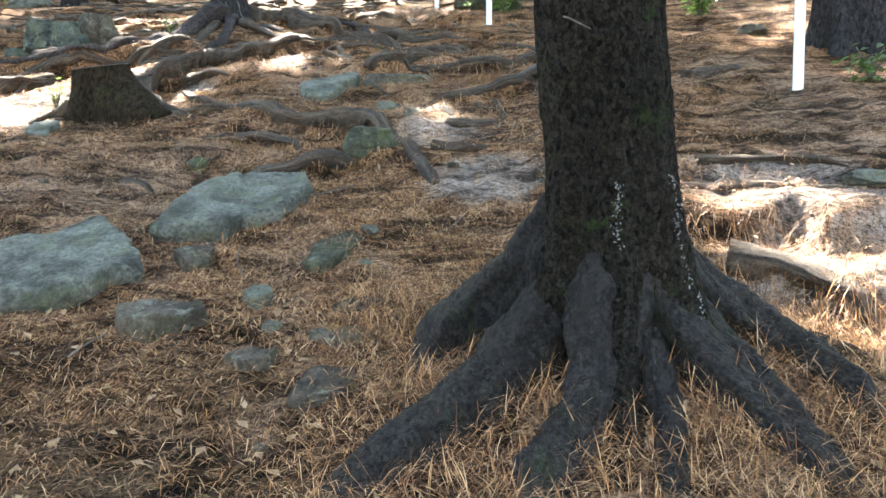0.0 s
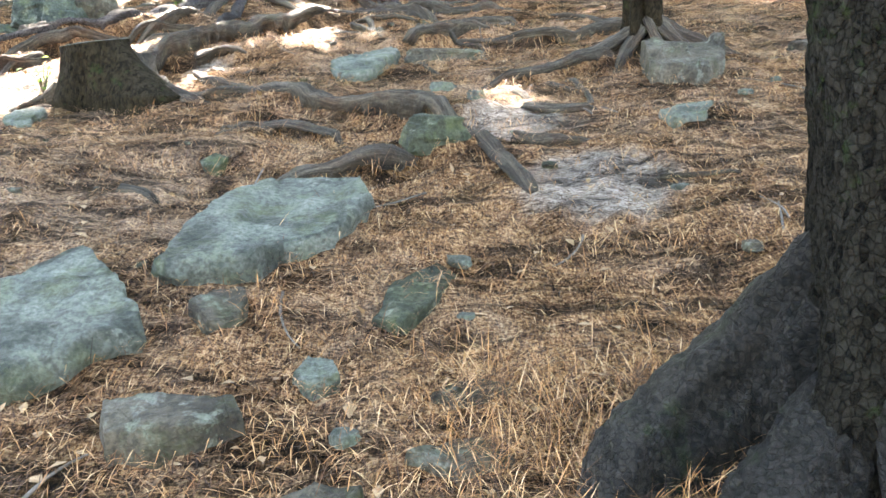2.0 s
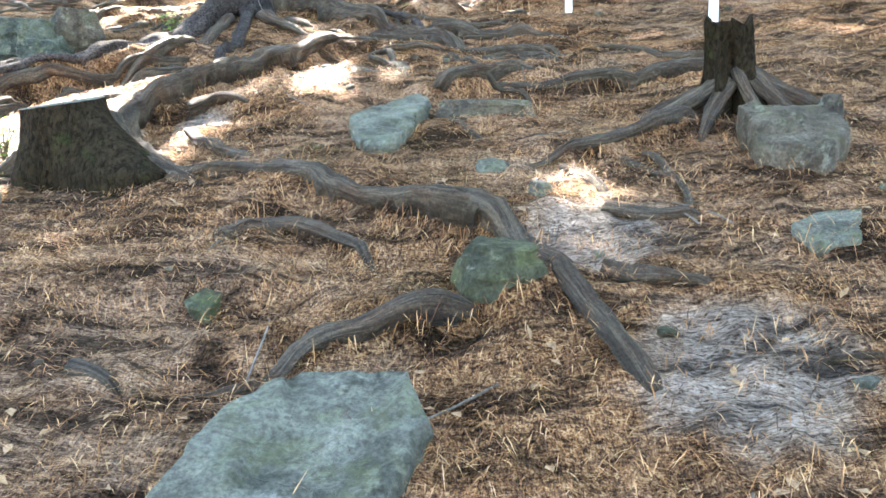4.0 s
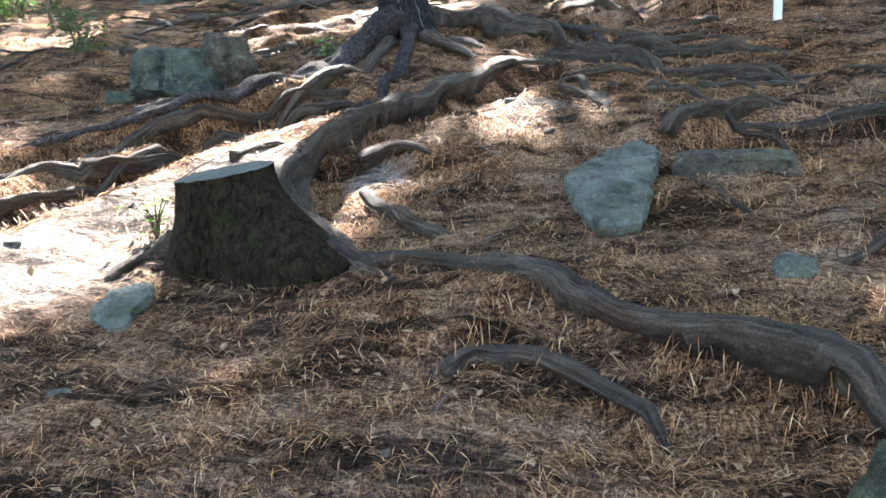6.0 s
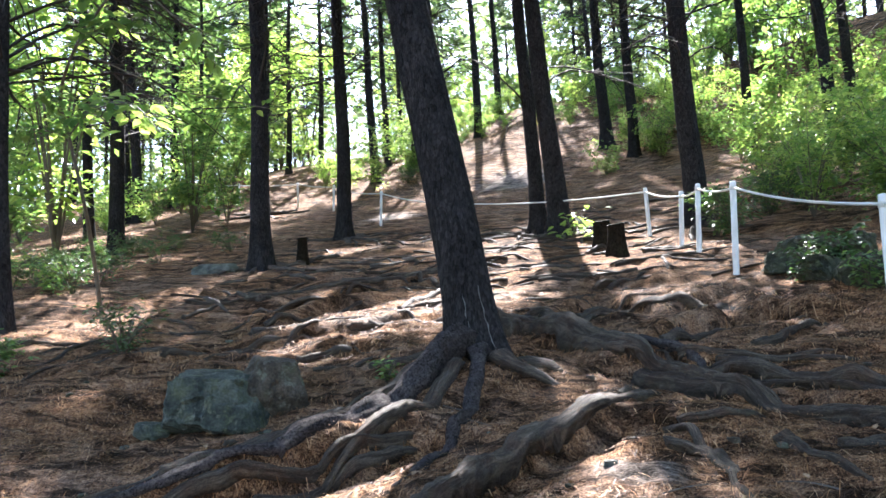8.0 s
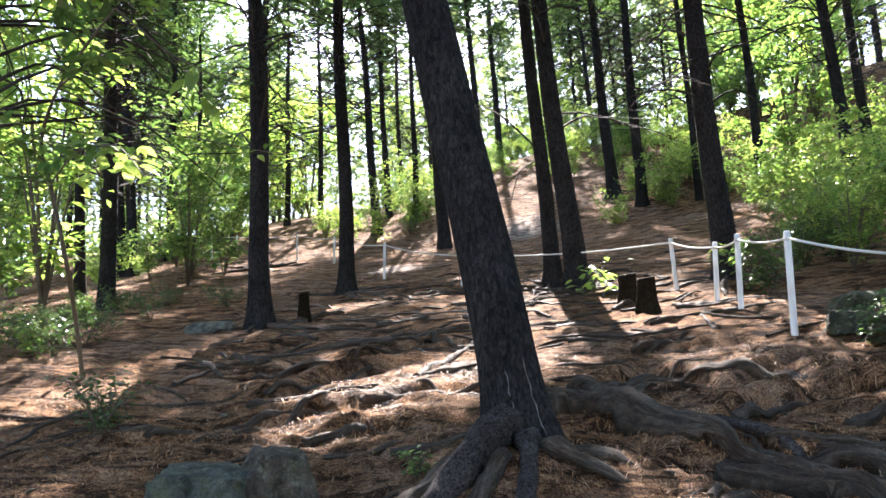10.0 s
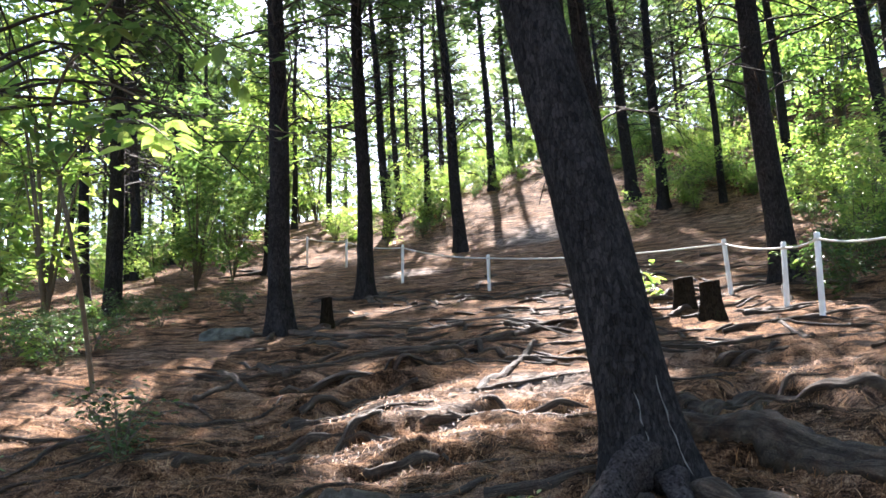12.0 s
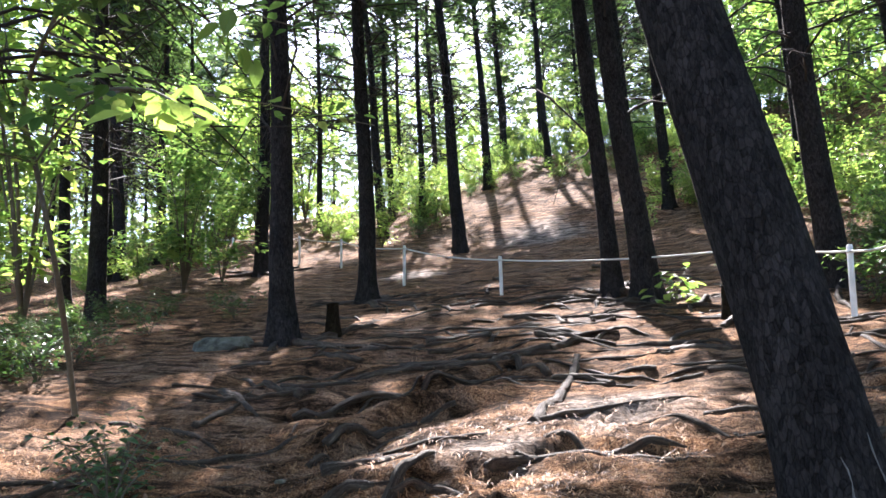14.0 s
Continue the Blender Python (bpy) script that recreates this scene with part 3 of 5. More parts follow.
def crown_geo(rng, lo, hi, spread, clumps, per=15, lean=(0.0, 0.0), foot=None, size=0.52, width=0.26):
    """Sprays of needles on whorled branches, from height lo to hi."""
    h = lo + (hi - lo) * rng.random(clumps) ** 0.8
    k = (h - lo) / (hi - lo)
    reach = spread * (1.0 - 0.75 * k) * np.sqrt(rng.random(clumps))
    az = np.round(rng.random(clumps) * 9) * 0.7 + np.floor(h * 1.4) * 1.9 + rng.normal(size=clumps) * 0.16
    c = np.stack([reach * np.cos(az) + lean[0] * h, reach * np.sin(az) + lean[1] * h, h + reach * 0.12], 1)
    at = np.repeat(c, per, 0) + rng.normal(size=(clumps * per, 3)) * np.array([0.26, 0.26, 0.11])
    if foot is not None:
        at = at[open_to_sun(at + np.array(foot))]
    return leaves(at, size, rng, width, 0.1, 0.45)


def pine(seed, height, r0, crown_lo, spread, clumps, dead, label, flare=1.6, lean=(0.0, 0.0), sides=12, knobs=0.05, foot=None, size=0.52, width=0.26):
    rng = np.random.default_rng(seed)
    tree = new("pine_tree")
    part("trunk", trunk_geo(height, r0, 0.04, flare, seed, sides, lean, knobs=knobs), BARK, tree)
    part("branchwork", branch_geo(height, rng, 3.0, crown_lo + 3, dead * 2, 3.1, lean, foot), DEAD_BRANCH, tree, "bare dead grey branches", kind="stuff")
    part("crown", crown_geo(rng, crown_lo, height + 0.3, spread, clumps, lean=lean, foot=foot, size=size, width=width), PINE, tree, "green needle crown with gaps", smooth=False, kind="stuff")
    tagged(tree, label, "tree")
    return tree


def set_on(ob, x, y, turn=0.0, scale=1.0, sink=0.0):
    ob.matrix_basis = pose(x, y, gz(x, y) - sink, 0, 0, turn) @ Matrix.Scale(scale, 4)


MASTERS = [pine(11, 19.0, 0.20, 9.0, 3.0, 180, 50, "tall dark pine trunk with bare lower branches on the slope"),
           pine(12, 22.0, 0.22, 10.5, 3.2, 190, 48, "tall dark pine trunk with bare lower branches on the slope"),
           pine(13, 17.0, 0.17, 7.5, 2.7, 160, 50, "tall dark pine trunk with bare lower branches on the slope"),
           pine(14, 20.0, 0.15, 8.5, 2.6, 160, 46, "slender dark pine with bare lower branches")]
STANDARD_R = (0.20, 0.22, 0.17, 0.15)

# the stand round the trail: x, y, trunk radius, lean along x
STAND = [(-15.07, 34.4, 0.26, 0.03), (-21.9, 36.6, 0.25, -0.055), (-22.7, 36.9, 0.25, -0.03), (-22.9, 41.3, 0.25, 0.015), (-12.4, 41.3, 0.24, -0.045), (-8.2, 36.1, 0.26, -0.038),
         (-8.7, 49.5, 0.26, -0.022), (-8.5, 56.6, 0.24, -0.013), (5.0, 30.5, 0.22, -0.02), (-0.56, 39.4, 0.25, -0.003), (-1.64, 41.6, 0.30, -0.035),
         (6.4, 33.0, 0.19, -0.03), (3.6, 36.0, 0.20, -0.02), (1.6, 38.5, 0.15, -0.01), (-11.3, 44.5, 0.17, 0.01), (-13.4, 47.0, 0.19, -0.02), (-5.6, 52.0, 0.2, -0.03), (-6.3, 60.0, 0.22, 0.0),
         (-17.2, 47.0, 0.17, 0.01), (-12.0, 52.0, 0.18, -0.01), (-20.4, 50.0, 0.18, 0.02), (-15.0, 56.0, 0.16, 0.0), (-24.5, 47.0, 0.17, 0.01)]
for i, (x, y, r, ln) in enumerate(STAND):
    foot = (x, y, gz(x, y) - 0.03)
    h = (19, 21, 18, 20)[i % 4]
    tree = pine(300 + i, h, r, h * (0.47 if i < 18 else 0.6), 3.0, 220 if i < 18 else 110, 50, "tall dark pine trunk with bare lower branches on the slope", 1.6, (ln, 0.0), 14, 0.05, foot)
    tree.matrix_basis = pose(*foot)
    tagged(tree, group="pines of the stand")

# the pines whose crowns close over the trail
for k, (x, y, r, ln, h, spread) in enumerate([(-8.34, 19.4, 0.205, -0.005, 19, 4.0), (-8.72, 25.6, 0.215, -0.001, 21, 4.0), (-3.23, 23.2, 0.18, -0.03, 20, 4.8), (-2.65, 22.1, 0.235, -0.062, 20, 5.2),
                                              (0.07, 20.6, 0.225, -0.03, 21, 5.6), (-8.93, 13.2, 0.09, -0.028, 12, 2.4), (3.83, 8.25, 0.28, -0.03, 18, 4.0)]):
    foot = (x, y, gz(x, y))
    tree = pine(200 + k, h, r, h * 0.42, spread, (1000 if spread > 4.5 else 720) if h > 15 else 250, 34, "tall dark pine trunk with flared foot among roots", 1.75, (ln, 0.0), 36, 0.045, foot, 0.46, 0.30)
    tree.matrix_basis = pose(*foot)
    tagged(tree, group="pines of the stand")

# forest beyond, uphill and to both sides
rng = np.random.default_rng(5)
kept = [(x, y) for x, y, _, _ in STAND]
tries = 0
while len(kept) < 165 and tries < 9000:
    tries += 1
    x, y = rng.uniform(-52, 40), rng.uniform(-14, 84)
    if -17 < x < 6.5 and -3 < y < 44:
        continue
    if 3 < x < 9 and -2 < y < 26 or (-34 < x < -9 and 4 < y < 42 or 6 < x < 26 and 12 < y < 46) and rng.random() < 0.72 or -20 < x < -12 and 8 < y < 26:
        continue
    if y < 8 and abs(x) > 22 or any((x - a) ** 2 + (y - b) ** 2 < 2.8 ** 2 for a, b in kept):
        continue
    kept.append((x, y))
    k = int(rng.integers(4))
    m = pose(x, y, gz(x, y) - 0.05, rng.normal() * 1.2, rng.normal() * 1.5, rng.uniform(0, 360)) @ Matrix.Scale(rng.uniform(0.85, 1.2), 4)
    stem = np.array([(x, y, gz(x, y) + h) for h in range(9, 21)])
    if not open_to_sun(stem, 0.2).all():
        continue
    tagged(copy_thing(MASTERS[k], m), group="pines of the forest beyond")
for k, (x, y) in enumerate([(8.2, 17.5), (-14.6, 24.0), (10.5, 12.0), (-12.5, 7.0)]):
    set_on(MASTERS[k], x, y, 40 * k)


# ---- roots ----
def root_geo(points, r0, r1, seed, lift=0.25, sides=9, z0=None, hang=1.0, step=0.035):
    """A root that follows the ground, half sunk in it. z0: height of its first point over the ground."""
    flat = np.asarray(points, float)
    for _ in range(2 if len(flat) > 4 else 1):
        flat[1:-1] = 0.25 * flat[:-2] + 0.5 * flat[1:-1] + 0.25 * flat[2:]
    line = smooth_line([(x, y, 0) for x, y in flat], step)
    n = len(line)
    k = np.linspace(0, 1, n)
    wob = 0.32 * min(r0, 0.05)
    line[:, 0] += wob * vnoise(k * n * step * 4.6 + seed, k * 0 + 0.3, seed)
    line[:, 1] += wob * vnoise(k * n * step * 4.6 + seed, k * 0 + 7.3, seed + 1)
    rad = (r0 + (r1 - r0) * k) * (1 + 0.28 * vnoise(k * n * step * 2.3 + 3 * seed, k * 0 + 1.7, seed + 9))
    arch = 0.22 * rad * vnoise(k * n * step * 2.6, k * 0 + seed, seed + 2)
    line[:, 2] = ground_z(line[:, 0], line[:, 1]) + lift * rad + arch
    if z0 is not None:
        line[:, 2] += z0 * (1 - k) ** (5 * hang)
    end = np.clip((1 - k) * 6, 0, 1)
    line[:, 2] -= (1 - end) * (rad * 1.2)
    v, f = tube(line, rad * (0.75 + 0.25 * end), sides, 0.34 if step > 0.03 else 0.16, seed, 0.85, 11.0, 0.13 if step > 0.03 else 0.08)
    v = np.array(v)
    under = np.repeat(line[:, 2], sides)
    low = v[:-2, 2] < under - 0.02
    v[:-2, 2] = np.where(low, np.maximum(np.minimum(v[:-2, 2], ground_z(v[:-2, 0], v[:-2, 1]) - 0.02), under - 1.8 * np.repeat(rad, sides)), v[:-2, 2])
    return v.tolist(), f


def grained(ob, sides, step=0.035):
    """Marks how far along and around a root each of its points lies, for the wood's grain."""
    n = len(ob.data.vertices)
    i = np.arange(n)
    a = 2 * np.pi * (i % sides) / sides
    co = np.column_stack([0.06 * np.cos(a), 0.06 * np.sin(a), (i // sides) * step * 0.13 + 7.3 * (n % 97)])
    ob.data.attributes.new("grain", "FLOAT_VECTOR", "POINT").data.foreach_set("vector", co.ravel().astype(np.float32))
    return ob


root_seed = [100]


def root(points, r0, r1=None, lift=0.32, label="weathered grey tree root winding over pine needles", sides=12):
    root_seed[0] += 1
    ob = part("tree_root", root_geo(points, r0, r1 if r1 is not None else r0 * 0.6, root_seed[0], lift, sides), ROOT)
    grained(ob, sides)
    return tagged(ob, label, "root", "exposed roots on the trail")


# ---- near pine with buttress roots ----
def roughen(ob, depth, scale, stretch=1.0, below=9.0):
    """Raises bark plates with sunken joints on the skin of a mesh."""
    me = ob.data
    me.update()
    normals = [v.normal.copy() for v in me.vertices]
    for v, nrm in zip(me.vertices, normals):
        if v.co.z > below:
            continue
        q = Vector((v.co.x * scale, v.co.y * scale, v.co.z * scale * stretch))
        q += Vector((0.5, 0.5, 0.5)) * noise.noise(q * 0.5)
        d, _ = noise.voronoi(q)
        plate = min(1.0, (d[1] - d[0]) * 3.0)
        v.co += nrm * (depth * (plate - 0.7) * 0.5 + depth * 0.45 * noise.noise(q * 0.35) + depth * 0.16 * noise.noise(q * 2.5))
    me.update()


def near_pine():
    x, y = 0.58, 2.89
    tree = new("pine_tree")
    tree.matrix_basis = pose(x, y, gz(x, y))
    zb = gz(x, y)
    trunk = part("trunk", trunk_geo(17.0, 0.208, 0.04, 1.95, 4, 220, (-0.045, 0.0), -0.4, 0.035, 0.014, 6, 0.26), BARK_NEAR, tree, "dark scaly bark with green moss and white resin")
    roughen(trunk, 0.016, 30, 0.55, 2.2)
    rng = np.random.default_rng(77)
    part("crown", crown_geo(rng, 8.5, 17.2, 2.6, 220, lean=(-0.045, 0), foot=(x, y, zb)), PINE, tree, "green needle crown with gaps", smooth=False, kind="stuff")
    part("branchwork", branch_geo(17, rng, 4, 12, 40, 2.2, (-0.045, 0), (x, y, zb)), DEAD_BRANCH, tree, "bare dead grey branches", kind="stuff")
    part("twig", tube([(-0.20, -0.1, 0.98), (-0.19, -0.2, 0.96), (-0.14, -0.27, 0.92)], [0.003, 0.003, 0.002], 5), TWIG, tree)
    # resin flakes on the bark
    for q, (az, z0, z1, n) in enumerate([(-1.72, 0.30, 0.50, 90), (-0.95, 0.18, 0.52, 80), (-0.80, 0.0, 0.18, 26)]):
        zz = z0 + (z1 - z0) * rng.random(n) ** 0.8
        rr = 0.222 + 0.13 * np.exp(-zz / 0.26)
        an = az + rng.normal(size=n) * 0.03 + 0.03 * np.sin(zz * 30 + q)
        at = np.stack([rr * np.cos(an) - 0.045 * zz, rr * np.sin(an), zz], 1)
        part("resin", leaves(at, 0.008, rng, 0.7, 2.5, 0.0), RESIN, tree, "dried white resin flakes", smooth=False, kind="stuff")
    specs = [([(0.38, 2.89), (0.29, 2.79), (0.18, 2.66), (0.04, 2.54), (-0.08, 2.42), (-0.21, 2.30), (-0.32, 2.21)], 0.115, 0.055, 0.18), ([(0.54, 2.75), (0.47, 2.60), (0.38, 2.43), (0.28, 2.29), (0.20, 2.18)], 0.12, 0.07, 0.18),
             ([(0.66, 2.74), (0.64, 2.50), (0.62, 2.34), (0.57, 2.17)], 0.075, 0.04, 0.13), ([(0.77, 2.77), (0.83, 2.57), (0.91, 2.40), (0.98, 2.31), (1.04, 2.20)], 0.085, 0.05, 0.16),
             ([(0.85, 2.85), (0.93, 2.62), (0.97, 2.47), (0.99, 2.34)], 0.06, 0.035, 0.18), ([(0.95, 3.04), (1.06, 2.88), (1.14, 2.73), (1.19, 2.57), (1.22, 2.44)], 0.095, 0.05, 0.18),
             ([(0.42, 3.02), (0.32, 3.10), (0.20, 3.08), (0.10, 3.03), (0.01, 2.96), (-0.07, 2.90)], 0.15, 0.105, 0.44), ([(1.01, 3.13), (1.15, 2.92), (1.28, 2.80), (1.36, 2.70)], 0.07, 0.04, 0.10)]
    for k, (pts, r0, r1, z0) in enumerate(specs):
        pts = [(x + 0.12 * (pts[0][0] - x), y + 0.12 * (pts[0][1] - y))] + list(pts)
        vv, ff = root_geo(pts, r0, r1, 40 + k, 0.8 if k == 6 else 0.3, 44, z0 if k == 6 else z0 * 1.9, 0.5 if k == 6 else 0.8, 0.016)
        vv = np.array(vv) - np.array([x, y, zb])
        piece = part("root", (vv.tolist(), ff), ROOT_BARK, tree, "thick grey scaly buttress root")
        roughen(piece, 0.012, 34)
    tagged(tree, "large pine trunk with spreading buttress roots in orange needles", "tree")


RESIN = make_plain("dried_resin", (0.07, 0.07, 0.065), (0.26, 0.26, 0.24), 90, 0.6)
near_pine()


# ---- leaning pine on the mound ----
def leaning_pine():
    x, y = -2.61, 10.83
    zb = gz(x, y)
    tree = new("pine_tree")
    tree.matrix_basis = pose(x, y, zb)
    lean = (-0.166, 0.080)
    rng = np.random.default_rng(31)
    part("trunk", trunk_geo(18.0, 0.215, 0.05, 1.5, 2, 72, lean, -0.4, 0.035, 0.06, 5, 0.25), BARK, tree, "dark leaning trunk with white resin at its foot")
    part("branchwork", branch_geo(18, rng, 4.5, 13, 40, 2.2, lean, (x, y, zb)), DEAD_BRANCH, tree, "bare dead grey branches", kind="stuff")
    part("crown", crown_geo(rng, 8.5, 18.3, 4.0, 620, lean=lean, foot=(x, y, zb), size=0.46, width=0.30), PINE, tree, "green needle crown with gaps", smooth=False, kind="stuff")
    for q, (az, z0, z1) in enumerate([(-1.55, 0.05, 0.42), (-0.95, 0.0, 0.50)]):
        zz = np.linspace(z0, z1, 9)
        rr = 0.205 + 0.10 * np.exp(-zz / 0.25)
        an = az + 0.03 * np.sin(zz * 40 + q)
        line = np.stack([rr * np.cos(an) + lean[0] * zz, rr * np.sin(an) + lean[1] * zz, zz], 1)
        part("resin", tube(line, [0.001, 0.004, 0.0015, 0.004, 0.001, 0.005, 0.0015, 0.004, 0.001], 5), RESIN, tree, "dried white resin trickle")
    specs = [([(-2.65, 10.33), (-2.88, 10.07), (-3.07, 9.75), (-3.24, 9.43), (-3.39, 9.13), (-3.52, 8.82), (-3.84, 8.65), (-4.12, 8.44), (-4.39, 8.23), (-4.78, 8.03)], 0.085, 0.035, 0.2),
             ([(-2.86, 10.10), (-3.28, 9.86), (-3.53, 9.53), (-3.77, 9.24), (-3.97, 8.93), (-4.21, 8.60), (-4.48, 8.38), (-4.87, 8.15)], 0.06, 0.03, 0.05),
             ([(-2.75, 9.48), (-3.05, 9.22), (-3.25, 9.07), (-3.48, 8.73), (-3.61, 8.49), (-3.74, 8.27), (-3.90, 8.09), (-4.14, 7.84), (-4.41, 7.71), (-4.60, 7.49)], 0.05, 0.04, 0.0),
             ([(-2.50, 10.26), (-2.43, 9.90), (-2.50, 9.45), (-2.65, 9.13), (-2.72, 8.69)], 0.07, 0.03, 0.05), ([(-2.43, 10.42), (-2.19, 10.26), (-1.90, 10.25)], 0.08, 0.03, 0.06),
             ([(-2.51, 12.33), (-2.05, 11.27), (-1.75, 11.14), (-1.41, 11.01), (-1.14, 10.71), (-0.82, 10.30), (-0.53, 10.04), (-0.16, 10.01), (0.36, 9.66)], 0.10, 0.05, 0.14),
             ([(-2.65, 13.12), (-1.98, 12.57), (-1.65, 13.36), (-1.28, 13.81), (-0.85, 13.42), (-0.46, 13.78)], 0.045, 0.025, 0.06), ([(-2.50, 12.45), (-2.18, 12.01), (-1.90, 11.58), (-1.62, 11.36), (-1.33, 11.18), (-1.06, 11.12), (-0.85, 10.69)], 0.10, 0.05, 0.12)]
    for k, (pts, r0, r1, z0) in enumerate(specs):
        vv, ff = root_geo([(x * 0.6 + pts[0][0] * 0.4, y * 0.6 + pts[0][1] * 0.4)] + list(pts), r0, r1, 60 + k, 0.3, 16, z0)
        grained(part("root", ((np.array(vv) - np.array([x, y, zb])).tolist(), ff), FOOT_BARK if k in (0, 3, 7) else ROOT, tree, "long grey root running over the slope"), 16)
    tagged(tree, "leaning dark pine on a mound of tangled roots", "tree")


leaning_pine()

# ---- roots over the trail ----
for _pts, _r0, _r1, _h in BANK_ROOTS:
    root(_pts, _r0 * 0.8, _r1 * 0.8, 0.3, "thick grey root holding a bank of dark earth", 14)
root([(-2.13, 6.78), (-1.76, 6.61), (-1.43, 6.49), (-1.19, 6.31), (-0.97, 6.11), (-0.77, 5.92), (-0.58, 5.81), (-0.41, 5.74), (-0.28, 5.61), (-0.18, 5.47), (-0.14, 5.31)], 0.052, 0.058, 0.45)
root([(-0.21, 5.44), (-0.17, 5.18), (-0.13, 4.99), (-0.09, 4.82), (-0.06, 4.68), (-0.03, 4.59)], 0.050, 0.026, 0.4)
root([(-1.58, 5.89), (-1.55, 6.07), (-1.44, 6.15), (-1.28, 6.06), (-1.11, 5.89), (-0.96, 5.70), (-0.87, 5.58)], 0.038, 0.024, 0.4)
root([(-1.14, 4.80), (-1.08, 4.87), (-0.99, 4.94), (-0.86, 5.01), (-0.72, 5.06), (-0.50, 5.10)], 0.028, 0.036, 0.35)
root([(-1.35, 4.67), (-1.28, 4.72), (-1.21, 4.77), (-1.14, 4.81)], 0.015, 0.022)
root([(-2.85, 7.56), (-2.68, 7.79), (-2.52, 8.15), (-2.35, 8.60), (-2.13, 9.03), (-1.86, 9.42), (-1.57, 9.74), (-1.20, 10.36)], 0.08, 0.05, 0.5, "thick grey root running from a stump up the bank", 14)
root([(-1.09, 10.90), (-0.72, 10.94), (-0.35, 10.73), (0.10, 10.91), (0.19, 10.92)], 0.05)
root([(-0.89, 10.47), (-0.54, 10.57), (-0.13, 10.55), (0.20, 10.25), (0.49, 10.10)], 0.055)
root([(-1.53, 10.07), (-1.43, 10.46), (-1.27, 10.90)], 0.025)
root([(-0.64, 9.39), (-0.54, 9.02), (-0.44, 8.78), (-0.30, 8.60)], 0.035)
root([(-0.28, 9.29), (-0.10, 9.56), (0.07, 9.44), (0.18, 9.12)], 0.035)
root([(-0.19, 9.15), (-0.03, 9.29), (-0.04, 8.98)], 0.025)
root([(-0.70, 8.00), (-0.51, 8.18), (-0.30, 8.28), (-0.05, 8.22)], 0.06)
root([(-2.24, 7.55), (-2.04, 7.30), (-1.86, 7.10), (-1.65, 6.92)], 0.030, 0.042, 0.4)
root([(-2.37, 7.97), (-2.24, 8.03), (-2.09, 8.00), (-1.92, 7.90)], 0.05, 0.03, 0.5)
root([(-3.13, 7.98), (-3.04, 8.20), (-2.90, 8.31)], 0.04, 0.03)
root([(0.83, 7.24), (0.68, 6.99), (0.44, 6.89), (0.22, 6.79), (0.04, 6.73), (-0.28, 6.57)], 0.05, 0.016)
root([(1.15, 8.24), (0.89, 8.22), (0.65, 8.32), (0.31, 8.11), (-0.06, 8.03), (-0.31, 8.18)], 0.045)
root([(1.32, 8.74), (1.09, 8.96), (0.80, 8.94), (0.54, 9.41), (0.15, 9.88), (-0.34, 9.91), (-0.83, 10.42), (-1.29, 11.05)], 0.045)
root([(0.38, 6.68), (0.41, 6.36), (0.42, 6.05), (0.39, 5.77)], 0.026, 0.018)
root([(0.24, 6.56), (0.32, 6.31), (0.42, 6.11)], 0.02)
root([(-0.05, 6.48), (0.00, 6.22), (0.09, 5.97)], 0.028)
root([(0.03, 5.82), (0.16, 5.75), (0.27, 5.70), (0.42, 5.74)], 0.032)
root([(-0.06, 5.32), (0.09, 5.26), (0.21, 5.17), (0.31, 5.11)], 0.04)
root([(-0.69, 8.17), (-0.49, 8.29), (-0.27, 8.17), (-0.07, 7.94)], 0.04)
root([(-0.62, 7.56), (-0.53, 7.23), (-0.42, 6.98)], 0.02)
root([(-1.28, 9.42), (-1.15, 9.63), (-0.98, 8.97), (-0.92, 8.43)], 0.03)
root([(-0.37, 9.26), (-0.14, 9.31), (0.10, 9.48), (0.21, 8.93)], 0.03)
root([(-1.73, 4.79), (-1.67, 4.77), (-1.54, 4.69)], 0.03)
root([(-4.03, 8.60), (-3.76, 8.75), (-3.66, 9.31), (-3.49, 9.87), (-3.21, 10.11)], 0.05)
root([(-5.34, 11.52), (-5.10, 12.02), (-4.94, 12.50), (-4.67, 12.76), (-4.47, 12.99)], 0.05, 0.04, 0.0)
root([(-6.12, 11.69), (-5.90, 11.88), (-5.77, 12.15)], 0.05, 0.04, 0.0)
root([(-1.88, 12.23), (-1.77, 12.87), (-1.56, 13.43)], 0.04)
root([(-2.37, 10.60), (-2.14, 10.43), (-1.95, 10.45)], 0.05)
root([(-5.74, 16.63), (-5.18, 16.46), (-4.59, 16.92), (-3.96, 17.46), (-3.40, 18.10)], 0.06)
root([(-4.09, 13.99), (-3.88, 14.99), (-3.78, 16.00), (-3.81, 17.40)], 0.05)
root([(-4.27, 12.64), (-4.01, 13.02), (-3.67, 13.19), (-3.26, 13.06), (-2.99, 13.09)], 0.05, 0.03, -0.15)
root([(-4.88, 12.45), (-4.68, 12.69), (-4.34, 12.41)], 0.038, 0.03, -0.15)
root([(1.36, 4.69), (1.62, 4.71), (1.94, 4.77), (2.14, 4.66)], 0.04)
root([(1.11, 3.42), (1.32, 3.36), (1.47, 3.21), (1.55, 3.08)], 0.06)
root([(1.95, 7.12), (2.28, 7.29), (2.56, 7.43)], 0.05)
root([(1.15, 4.49), (1.48, 4.47), (1.76, 4.47), (2.17, 4.34)], 0.035)
root([(0.49, 4.71), (0.65, 4.74), (0.81, 4.70)], 0.02)

